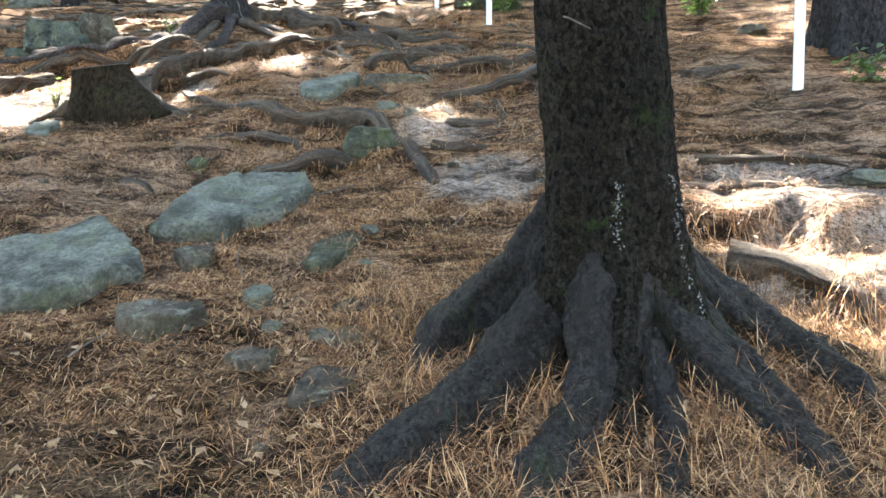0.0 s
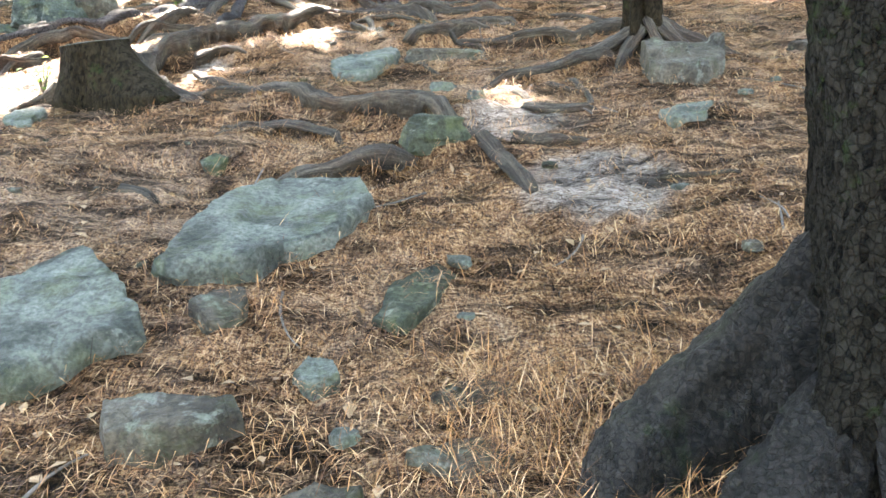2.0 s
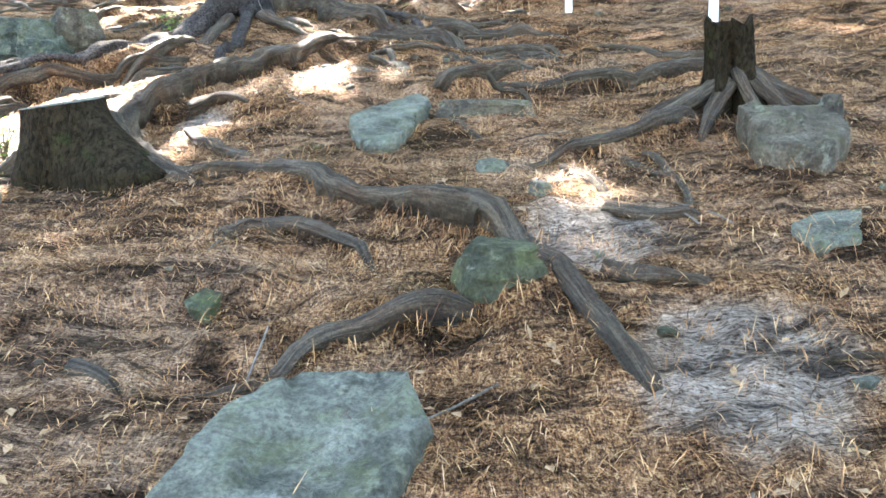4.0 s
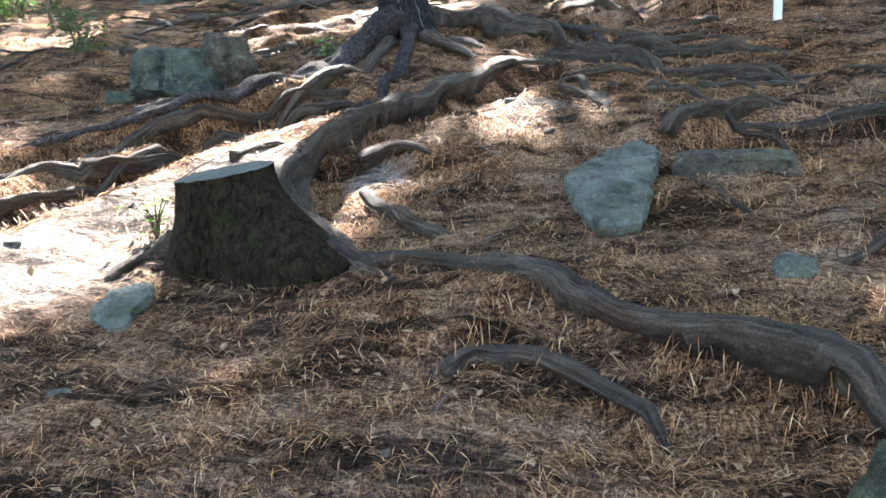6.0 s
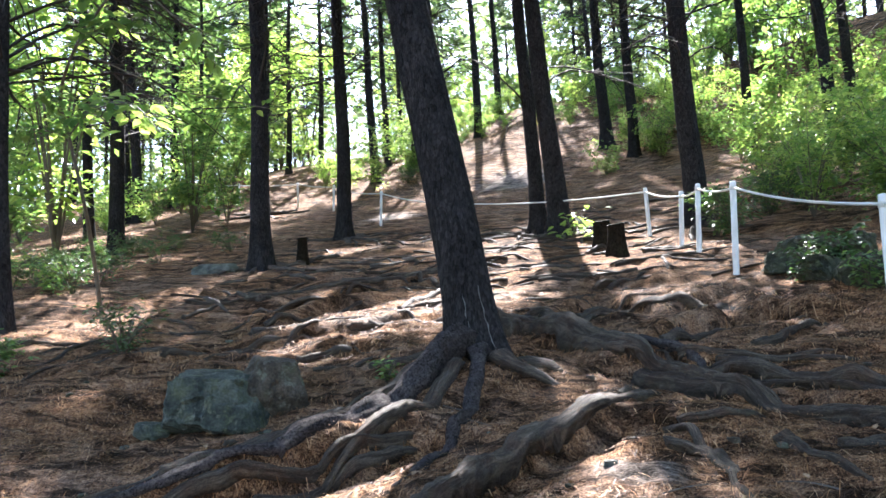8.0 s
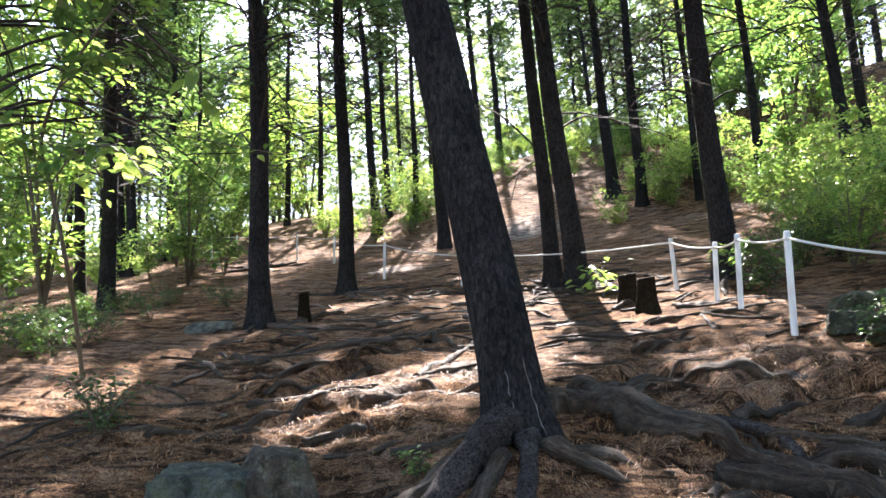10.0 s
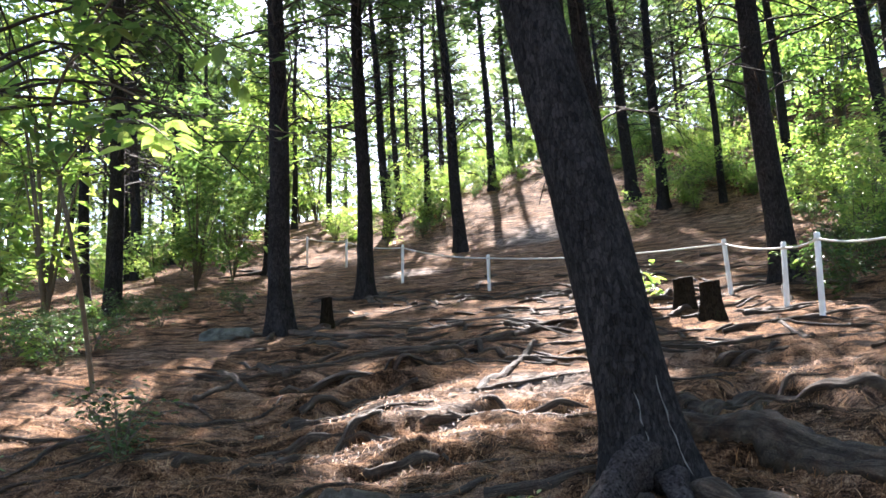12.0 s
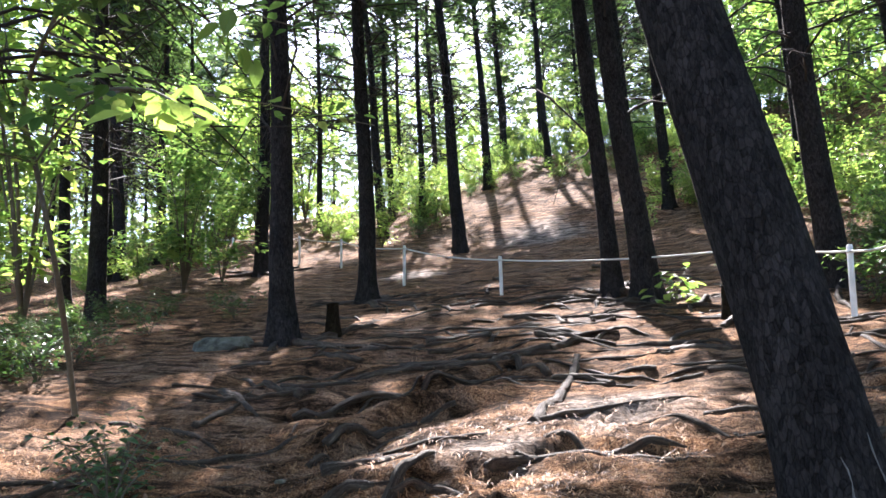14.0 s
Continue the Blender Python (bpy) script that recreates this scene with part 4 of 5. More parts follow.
# small roots between the large ones
rng = np.random.default_rng(9)
for _ in range(150):
    x, y = rng.uniform(-8.5, 0.6), 10.2 + 19 * rng.random() ** 1.2
    if x > -2.7 and y < 14.8:
        continue
    a = rng.normal(0.15, 0.5)
    ln = rng.uniform(0.5, 1.7)
    pts = [(x, y)]
    for _ in range(4):
        a += rng.normal() * 0.3
        pts.append((pts[-1][0] + ln / 4 * math.cos(a), pts[-1][1] + ln / 4 * math.sin(a)))
    r = rng.uniform(0.014, 0.045)
    root(pts, r, r * 0.5, 0.5, sides=8)
for _ in range(90):
    x, y = rng.uniform(-8.5, -0.8), rng.uniform(15, 26)
    a = rng.choice((0.1, 3.0)) + rng.normal() * 0.45
    ln = rng.uniform(0.7, 2.0)
    pts = [(x, y)]
    for _ in range(5):
        a += rng.normal() * 0.35
        pts.append((pts[-1][0] + ln / 5 * math.cos(a), pts[-1][1] + ln / 5 * math.sin(a)))
    r = rng.uniform(0.025, 0.055)
    root(pts, r, r * 0.45, 0.4, "dark exposed root among needles on the slope", sides=7)
for x0, y0 in [(-8.34, 19.4), (-8.72, 25.6), (-2.65, 22.1), (-3.23, 23.2), (0.07, 20.6), (-15.07, 34.4)]:
    for k in range(7):
        a = k * 0.9 + rng.normal() * 0.25
        ln = rng.uniform(0.8, 2.2)
        pts = [(x0 + q * ln * math.cos(a + 0.3 * q), y0 + q * ln * math.sin(a + 0.3 * q)) for q in (0.05, 0.35, 0.7, 1.0)]
        root(pts, rng.uniform(0.06, 0.11), 0.025, 0.3, "root spreading from the foot of a pine", 8)


# ---- stumps ----
def stump(x, y, height, r_top, r_base, seed, label, roots=5, slant=0.12, lean=0.0, side_roots=(), apron=None):
    zb = gz(x, y)
    ob = new("stump")
    ob.matrix_basis = pose(x, y, zb)
    sides = 56
    hs = np.linspace(-0.25, 1, 26)
    a = np.linspace(0, 2 * np.pi, sides, endpoint=False)
    H, A = np.meshgrid(hs, a, indexing="ij")
    fl = np.clip(1 - H, 0, 1) ** 2.0
    R = r_top + (r_base - r_top) * fl * (0.7 + 0.45 * np.cos(roots * A + seed))
    R = R * (1 + 0.05 * vnoise(np.cos(A) * 3 + seed, np.sin(A) * 3, seed) + 0.03 * vnoise(A * 7, H * 6, seed + 1))
    if apron:
        R = R + apron[1] * np.clip(1 - H, 0, 1) ** 1.3 * np.exp(-((np.mod(A - apron[0] + np.pi, 2 * np.pi) - np.pi) / 0.55) ** 2)
    top = height + slant * (R * np.cos(A - 0.7)) * np.clip(H, 0, 1)
    Z = np.where(H < 0, H * 0.6, H * top)
    X, Y = R * np.cos(A) + lean * Z, R * np.sin(A)
    v = np.stack([X, Y, Z], -1).reshape(-1, 3).tolist()
    f = [(i * sides + j, i * sides + (j + 1) % sides, (i + 1) * sides + (j + 1) % sides, (i + 1) * sides + j) for i in range(25) for j in range(sides)]
    part("body", (v, f), STUMP_WOOD, ob, "dark weathered side with patches of moss")
    rings, faces = [], []
    last = np.array(v[-sides:])
    mid = last.mean(0)
    for k, q in enumerate((1.0, 0.97, 0.8, 0.6, 0.4, 0.2, 0.0)):
        r = mid + (last - mid) * q
        r[:, 2] += 0.004 * (k > 0) + 0.005 * vnoise(r[:, 0] * 25, r[:, 1] * 25, seed)
        rings.append(r)
    for k in range(6):
        faces += [(k * sides + j, k * sides + (j + 1) % sides, (k + 1) * sides + (j + 1) % sides, (k + 1) * sides + j) for j in range(sides)]
    part("cut_face", (np.concatenate(rings).tolist(), faces), CUT, ob, "grey sawn top")
    for k, (pts, r0, r1, z0) in enumerate(side_roots):
        vv, ff = root_geo(pts, r0, r1, seed + 20 + k, 0.3, 12, z0)
        grained(part("root", ((np.array(vv) - np.array([x, y, zb])).tolist(), ff), ROOT, ob, "peeling grey root flare"), 12)
    tagged(ob, label, "stump")
    return ob


stump(-2.69, 6.93, 0.37, 0.215, 0.30, 3, "large dark sawn tree stump with mossy side", 4, 0.14, -0.02,
      [([(-2.58, 7.06), (-2.35, 6.96), (-2.17, 6.82), (-2.02, 6.64), (-1.86, 6.58)], 0.17, 0.04, 0.16), ([(-2.72, 7.18), (-2.47, 7.14), (-2.21, 7.02), (-2.03, 6.80)], 0.12, 0.03, 0.14), ([(-2.94, 6.92), (-3.07, 6.98), (-3.14, 6.80), (-3.18, 6.68)], 0.05, 0.02, 0.1)], (-0.35, 0.42))


def hollow_stump(x, y, height, r, seed, label, arms):
    """A rotted stump: a ribbed shell round a dark cleft, standing on splayed roots."""
    zb = gz(x, y)
    ob = new("stump")
    ob.matrix_basis = pose(x, y, zb)
    sides, rows = 72, 34
    a = np.linspace(0, 2 * np.pi, sides, endpoint=False)
    hs = np.linspace(-0.15, 1, rows)
    H, A = np.meshgrid(hs, a, indexing="ij")
    turn = np.mod(A + 1.75 + np.pi, 2 * np.pi) - np.pi
    cleft = np.exp(-(turn / 0.30) ** 2) * np.clip((0.92 - H) * 3, 0, 1)
    R = r * (1 + 0.85 * np.clip(1 - H, 0, 1.1) ** 3 * (0.6 + 0.5 * np.cos(5 * A + seed)) + 0.09 * np.cos(9 * A + 2 * np.sin(H * 3)) + 0.05 * vnoise(A * 6, H * 9, seed))
    R = R * (1 - 0.55 * cleft)
    top = height * (1 + 0.07 * vnoise(np.cos(A) * 2.5, np.sin(A) * 2.5, seed) + 0.05 * vnoise(A * 7, H * 0, seed + 1))
    Z = np.where(H < 0, H * 0.6, H * top)
    X, Y = R * np.cos(A) - 0.06 * Z, R * np.sin(A)
    inner = []
    last = np.stack([X[-1], Y[-1], Z[-1]], 1)
    mid = last.mean(0)
    for q, dz in ((0.86, -0.01), (0.72, -0.06), (0.5, -0.13), (0.25, -0.16), (0.02, -0.17)):
        ring = mid + (last - mid) * q
        ring[:, 2] += dz
        inner.append(ring)
    v = np.concatenate([np.stack([X, Y, Z], -1).reshape(-1, 3)] + inner).tolist()
    n = rows + len(inner)
    f = [(i * sides + j, i * sides + (j + 1) % sides, (i + 1) * sides + (j + 1) % sides, (i + 1) * sides + j) for i in range(n - 1) for j in range(sides)]
    part("shell", (v, f), STUMP_WOOD, ob, "dark ribbed rotted wood with a cleft")
    for k, (az, reach, r0, z0, drop) in enumerate(arms):
        d = np.array([math.cos(az), math.sin(az)])
        side = np.array([-d[1], d[0]]) * 0.12 * (k % 3 - 1)
        pts = []
        for q in np.linspace(0, 1, 6):
            p = np.array([x, y]) + d * (0.06 + reach * q) + side * q * q
            over = max(0.0, z0 * (1 - q) ** drop)
            pts.append((p[0] - x, p[1] - y, gz(*p) + over + r0 * 0.25 * (1 - q) - 0.03 * q - zb))
        way = smooth_line(pts, 0.03)
        grained(part("root", tube(way, np.linspace(r0, r0 * 0.35, len(way)), 12, 0.25, seed + k, 1.0, 9.0, 0.12), ROOT, ob, "splayed grey root"), 12, 0.03)
    tagged(ob, label, "stump")


hollow_stump(0.98, 7.2, 0.50, 0.125, 5, "grey hollow tree stump on splayed roots",
             [(-2.75, 0.50, 0.062, 0.17, 1.3), (-2.25, 0.48, 0.05, 0.16, 1.6), (-1.45, 0.36, 0.04, 0.24, 1.2), (-0.75, 0.52, 0.055, 0.22, 1.3), (-0.25, 0.60, 0.06, 0.20, 1.4), (2.7, 0.55, 0.05, 0.12, 1.5), (0.6, 0.5, 0.05, 0.12, 1.5)])
stump(-7.77, 20.14, 0.56, 0.10, 0.15, 7, "small dark broken stump beside a pine")
stump(-1.73, 18.87, 0.52, 0.145, 0.20, 8, "dark round tree stump on the slope")
stump(-1.49, 17.70, 0.50, 0.130, 0.19, 9, "dark round tree stump on the slope")


# ---- stones ----
def slab(outline, thick, seed, material, label, tilt=0.0, up=0.6, name="flat_stone"):
    """A flat stone of the outline given, its top up * thick over the ground."""
    p = np.asarray(outline, float)
    c = p.mean(0)
    ring = []
    n = len(p)
    for i in range(n):
        m = max(2, int(np.linalg.norm(p[(i + 1) % n] - p[i]) / 0.012))
        for k in range(m):
            ring.append(p[i] + (p[(i + 1) % n] - p[i]) * k / m)
    ring = np.array(ring)
    m = len(ring)
    ring = ring + 0.010 * np.stack([vnoise(np.arange(m) * 0.23, np.zeros(m) + seed, seed), vnoise(np.arange(m) * 0.23, np.zeros(m) + seed + 5, seed + 1)], 1)
    zc = gz(*c)
    gx, gy = (gz(c[0] + 0.2, c[1]) - gz(c[0] - 0.2, c[1])) / 0.4, (gz(c[0], c[1] + 0.2) - gz(c[0], c[1] - 0.2)) / 0.4
    rows = []
    for q, dz in ((0.9, -thick * 1.6), (0.97, -thick * 0.75), (1.02, -thick * 0.45), (1.0, -thick * 0.16), (0.985, -0.006), (0.95, 0.0), (0.85, 0), (0.7, 0), (0.55, 0), (0.4, 0), (0.25, 0), (0.12, 0), (0.0, 0)):
        r = c + (ring - c) * q
        z = zc + gx * (r[:, 0] - c[0]) + gy * (r[:, 1] - c[1]) + up * thick + dz + tilt * (r[:, 1] - c[1])
        if q < 0.999:
            step = 0.6 * thick * np.tanh(16 * vnoise(r[:, 0] * 3.5 + seed, r[:, 1] * 5, seed))
            z = z + 0.22 * step + 0.010 * vnoise(r[:, 0] * 14, r[:, 1] * 14, seed + 2) + 0.004 * vnoise(r[:, 0] * 45, r[:, 1] * 45, seed + 3)
        rows.append(np.column_stack([r, z]))
    k = len(rows)
    v = np.concatenate(rows).tolist()
    f = [(i * m + j, i * m + (j + 1) % m, (i + 1) * m + (j + 1) % m, (i + 1) * m + j) for i in range(k - 1) for j in range(m)]
    ob = part(name, (v, f), material)
    bpy.context.view_layer.update()
    return tagged(ob, label, "stone")


def rock(x, y, size, seed, material, label, turn=0.0, sink=0.3, name="rock", detail=4, cuts=16):
    """An angular boulder: a ball cut by planes, then roughened."""
    rng = np.random.default_rng(seed)
    bm = bmesh.new()
    bmesh.ops.create_icosphere(bm, subdivisions=detail, radius=1.0)
    nrm = rng.normal(size=(cuts, 3))
    nrm /= np.linalg.norm(nrm, axis=1)[:, None]
    dist = rng.uniform(0.66, 0.92, cuts)
    nrm[:4] = np.array([(0.08, -0.1, 1), (-0.2, -1, 0.25), (1, -0.25, 0.3), (-1, 0.1, 0.15)])
    nrm /= np.linalg.norm(nrm, axis=1)[:, None]
    dist[:4] = (0.62, 0.72, 0.82, 0.86)
    for vert in bm.verts:
        d = np.array(vert.co)
        k = nrm @ d
        r = min(1.2, min([dist[i] / k[i] for i in range(cuts) if k[i] > 0.05], default=1.1))
        chip = noise.voronoi(Vector((d[0] * 2.2 + seed, d[1] * 2.2, d[2] * 3.4)))[0]
        r *= 1 + 0.05 * noise.noise(Vector(d * 2.3) + Vector((seed, 0, 0))) + 0.022 * noise.noise(Vector(d * 8) + Vector((seed, 3, 0))) - 0.09 * max(0.0, 0.35 - (chip[1] - chip[0])) - 0.10 * (noise.noise(Vector(d * 1.7) + Vector((0, seed, 5))) > 0.18)
        vert.co = Vector((d[0] * r * size[0], d[1] * r * size[1], d[2] * r * size[2]))
    me = bpy.data.meshes.new(name)
    bm.to_mesh(me)
    bm.free()
    me.materials.append(material)
    me.polygons.foreach_set("use_smooth", [False] * len(me.polygons))
    ob = new(name, me)
    ob.matrix_basis = pose(x, y, gz(x, y) + size[2] * (1 - 2 * sink), 0, 0, turn)
    return tagged(ob, label, "rock")


slab([(-1.81, 3.64), (-1.65, 3.71), (-1.50, 3.92), (-1.32, 3.73), (-1.16, 3.48), (-1.26, 3.42), (-1.40, 3.29), (-1.63, 3.21)], 0.10, 1, STONE, "blue-grey flat stone set in brown needles", 0.0, 0.85)
slab([(-1.24, 3.81), (-1.25, 4.01), (-1.15, 4.38), (-0.99, 4.56), (-0.70, 4.55), (-0.63, 4.32), (-0.73, 4.07), (-0.89, 3.98), (-0.93, 3.84), (-1.16, 3.78)], 0.09, 2, STONE, "long cracked blue-grey flat stone in needles", 0.0, 0.85)
slab([(-0.56, 3.63), (-0.53, 3.82), (-0.40, 3.97), (-0.33, 3.91), (-0.42, 3.70), (-0.49, 3.58)], 0.04, 3, STONE_MOSS, "green mossy flat stone in needles")
slab([(-0.87, 8.17), (-0.74, 7.80), (-0.89, 6.87), (-1.05, 6.81), (-1.15, 7.07), (-1.21, 7.44), (-1.10, 7.76)], 0.09, 4, STONE, "pointed blue-grey stone slab tilted on the slope", -0.05, 1.0)
slab([(-1.15, 3.18), (-1.05, 3.20), (-0.84, 3.18), (-0.81, 3.12), (-0.93, 3.06), (-1.10, 3.05)], 0.10, 5, STONE_BROWN, "narrow brown stone step in the needles", -0.02, 0.5)
slab([(-0.45, 2.67), (-0.41, 2.82), (-0.28, 2.84), (-0.24, 2.78), (-0.30, 2.69), (-0.40, 2.62)], 0.10, 6, STONE_BROWN, "rough weathered stone with peeling crust", -0.06, 0.5)
slab([(-0.39, 3.30), (-0.29, 3.36), (-0.19, 3.34), (-0.20, 3.29), (-0.35, 3.26)], 0.05, 7, STONE_BROWN, "pale flat stone in the needles", -0.06, 0.5)
slab([(-0.69, 2.90), (-0.63, 2.95), (-0.53, 2.93), (-0.54, 2.88), (-0.64, 2.86)], 0.06, 8, STONE_BROWN, "small grey-brown stone half under needles", -0.06, 0.5)
slab([(-0.74, 3.37), (-0.72, 3.46), (-0.65, 3.43), (-0.63, 3.36), (-0.69, 3.33)], 0.05, 9, STONE, "small grey stone half under needles", -0.06, 0.5)
slab([(-0.44, 3.04), (-0.35, 3.10), (-0.25, 3.11), (-0.22, 3.05), (-0.33, 2.99)], 0.05, 10, STONE_BROWN, "small grey-brown stone half under needles", -0.06, 0.5)
slab([(-1.10, 3.66), (-1.06, 3.77), (-0.95, 3.74), (-0.93, 3.63), (-1.02, 3.57)], 0.07, 11, STONE_BROWN, "small brown stone beside a flat stone", -0.06, 0.5)
slab([(-3.03, 6.31), (-3.04, 6.49), (-2.91, 6.57), (-2.84, 6.48), (-2.84, 6.27), (-2.90, 6.24)], 0.05, 13, STONE, "small blue-grey stone beside a stump")
slab([(0.82, 6.62), (1.05, 6.76), (1.36, 6.73), (1.26, 6.34), (1.03, 6.05), (0.80, 6.26)], 0.22, 14, STONE_BROWN, "broad brown stone ledge beside a stump")
slab([(0.68, 5.51), (0.81, 5.59), (0.97, 5.57), (0.84, 5.33), (0.70, 5.31), (0.65, 5.40)], 0.06, 15, STONE, "pale grey stone half under needles")
slab([(-1.40, 5.33), (-1.35, 5.37), (-1.47, 5.30), (-1.52, 5.23), (-1.42, 5.17)], 0.03, 16, STONE_MOSS, "mossy stone low in the needles")
rock(-0.42, 5.23, (0.18, 0.15, 0.13), 21, STONE_MOSS, "green mossy angular stone under a root", 30, 0.35, cuts=9)
rock(-4.33, 9.80, (0.43, 0.36, 0.36), 22, STONE_DARK, "broken blue-green boulder with a brown side", 10, 0.3, cuts=9, detail=5)
rock(*(-3.96, 9.95), (0.25, 0.26, 0.33), 23, STONE_BROWN, "brown rusty boulder face", 40, 0.3, cuts=9, detail=5)
rock(-4.72, 9.62, (0.15, 0.12, 0.09), 24, STONE_DARK, "broken grey stone beside a boulder", 40, 0.3)
rock(*(-0.39, 7.66), (0.36, 0.16, 0.11), 25, STONE_BROWN, "dark brown stone under a root", 5, 0.3)
rock(*(-0.40, 6.45), (0.09, 0.08, 0.06), 26, STONE, "small pale stone on the trail", 0, 0.3)
rock(*(-0.21, 6.00), (0.07, 0.06, 0.05), 27, STONE, "small pale stone on the trail", 50, 0.3)
rock(*(3.19, 9.09), (0.17, 0.15, 0.10), 28, STONE_BROWN, "dark stone on the bank", 0, 0.3)
rock(*(2.22, 4.60), (0.16, 0.10, 0.06), 29, STONE, "grey stone on the bank", 0, 0.4)
for k, (x, y, sx, sz) in enumerate([(0.43, 14.52, 0.32, 0.2), (0.69, 13.98, 0.36, 0.22), (0.95, 13.48, 0.34, 0.2), (1.18, 14.95, 0.38, 0.24), (0.89, 15.95, 0.4, 0.25)]):
    rock(x, y, (sx, sx * 0.75, sz), 60 + k, STONE_MOSS, "dark mossy rock on the bank behind the rope fence", 50 * k, 0.3, detail=4, cuts=9)
rock(*(-9.18, 19.10), (0.55, 0.28, 0.18), 32, STONE, "low grey boulder beside a pine", 10, 0.35)


# ---- rope fence ----
def fence_post(x, y, height, lean):
    ob = new("fence_post")
    z = gz(x, y)
    ob.matrix_basis = pose(x, y, z, 0, math.degrees(math.atan(lean)), 0)
    hs = [-0.2, 0.0, height * 0.5, height - 0.012, height]
    part("shaft", tube([(0, 0, h) for h in hs], [0.038, 0.038, 0.037, 0.037, 0.030], 14), POST, ob)
    part("collar", tube([(0, 0, height - 0.11), (0, 0, height - 0.105), (0, 0, height - 0.065), (0, 0, height - 0.06)], [0.038, 0.043, 0.043, 0.038], 14), ROPE, ob, "rope tied round the post")
    tagged(ob, "pale round fence post carrying a rope", "post", "rope fence posts")
    return np.array([x + lean * (height - 0.085), y, z + height - 0.085])


POSTS = [(2.62, 6.5, 1.1, -0.01), (1.42, 9.1, 1.1, 0.0), (0.59, 11.4, 1.12, 0.01), (-0.13, 14.6, 1.12, 0.04), (-0.33, 16.8, 1.02, 0.05), (-0.47, 18.1, 0.92, 0.055),
         (-0.87, 20.4, 0.93, -0.03), (-5.53, 24.8, 0.85, 0.016), (-8.56, 28.6, 1.1, 0.045), (-12.2, 34.6, 1.05, 0.027), (-14.4, 36.4, 1.08, 0.018), (-18.0, 38.4, 0.95, 0.0), (-19.3, 38.6, 1.1, 0.0)]
tops = [fence_post(*p) for p in POSTS]
for a, b in zip(tops[:-1], tops[1:]):
    sag = 0.02 + 0.012 * np.linalg.norm(b - a)
    pts = [a + (b - a) * k + np.array([0, -0.043, -sag * 4 * k * (1 - k)]) for k in np.linspace(0, 1, 15)]
    rope = part("rope", tube(pts, 0.014, 8), ROPE)
    tagged(rope, "pale rope hanging between fence posts", "rope", "fence ropes")


# ---- shrubs and saplings ----
def shrub(seed, height, spread, count, size, material, label, name="shrub", close=False):
    rng = np.random.default_rng(seed)
    ob = new(name)
    stems, at = [], []
    for k in range(9):
        az, ln = rng.uniform(0, 6.28), rng.uniform(0.6, 1.0)
        tip = np.array([spread * ln * math.cos(az), spread * ln * math.sin(az), height * rng.uniform(0.65, 1.05)])
        line = smooth_line([(0, 0, -0.05), tuple(tip * np.array([0.35, 0.35, 0.55])), tuple(tip)], max(0.15, height * 0.22))
        stems.append(tube(line, np.linspace(0.006 + 0.004 * height, 0.003, len(line)), 4))
        for _ in range(4):
            base = line[rng.integers(len(line) // 3, len(line))]
            e = base + rng.normal(size=3) * np.array([0.3, 0.3, 0.14]) * spread
            stems.append(tube([base, e], [0.005, 0.002], 3))
            for _ in range(count // 36):
                q = rng.random() ** 0.7
                at.append(base + (e - base) * q + rng.normal(size=3) * size * 0.7)
    part("stemwork", joined(stems), STEM, ob, kind="stuff")
    part("foliage", broad_leaves(np.array(at), size, rng, 0.6, 0.25) if close else leaves(np.array(at), size, rng, 0.55, 0.25, 0.75), material, ob, smooth=False, kind="stuff")
    return tagged(ob, label, "shrub")


SH = [shrub(51, 1.3, 0.8, 720, 0.12, LEAF, "leafy green shrub under the pines"), shrub(52, 1.0, 0.9, 720, 0.11, LEAF_YOUNG, "bright leafy green shrub under the pines"),
      shrub(53, 0.6, 0.6, 540, 0.075, LEAF_DARK, "low dark green undergrowth"), shrub(54, 2.6, 1.2, 990, 0.13, LEAF_YOUNG, "tall bright green sapling under the pines"),
      shrub(55, 5.0, 1.8, 1350, 0.23, LEAF, "young broadleaf tree with bright leaves under the pines", "young_tree"),
      shrub(56, 7.5, 2.2, 1530, 0.27, LEAF_YOUNG, "young broadleaf tree with bright leaves under the pines", "young_tree")]
rng = np.random.default_rng(15)
zones = [(-34, -18, 27, 46, 30), (-17, -10.8, 16, 26, 9), (2.2, 13, 25, 42, 78), (-9, 2, 47, 60, 40), (-30, -10, 46, 60, 9), (10, 28, 16, 46, 20), (-17, -10.2, 9.5, 16, 9), (-16, -10, 38, 46, 12), (-2.5, 4, 36, 56, 28), (-16, -9.5, 44, 60, 24), (-15.5, -10.9, 14, 25, 12), (1.2, 4.5, 19, 26, 12)]
for x0, x1, y0, y1, cnt in zones:
    for _ in range(cnt):
        x, y = rng.uniform(x0, x1), rng.uniform(y0, y1)
        low = y < 27 and x < 0
        k = int(rng.choice(4, p=(0.3, 0.0, 0.7, 0.0) if low else (0.32, 0.30, 0.14, 0.24)))
        m = pose(x, y, gz(x, y), 0, 0, rng.uniform(0, 360)) @ Matrix.Scale(rng.uniform(0.5, 0.95) if low else rng.uniform(0.7, 1.35), 4)
        tagged(copy_thing(SH[k], m), group="undergrowth shrubs")
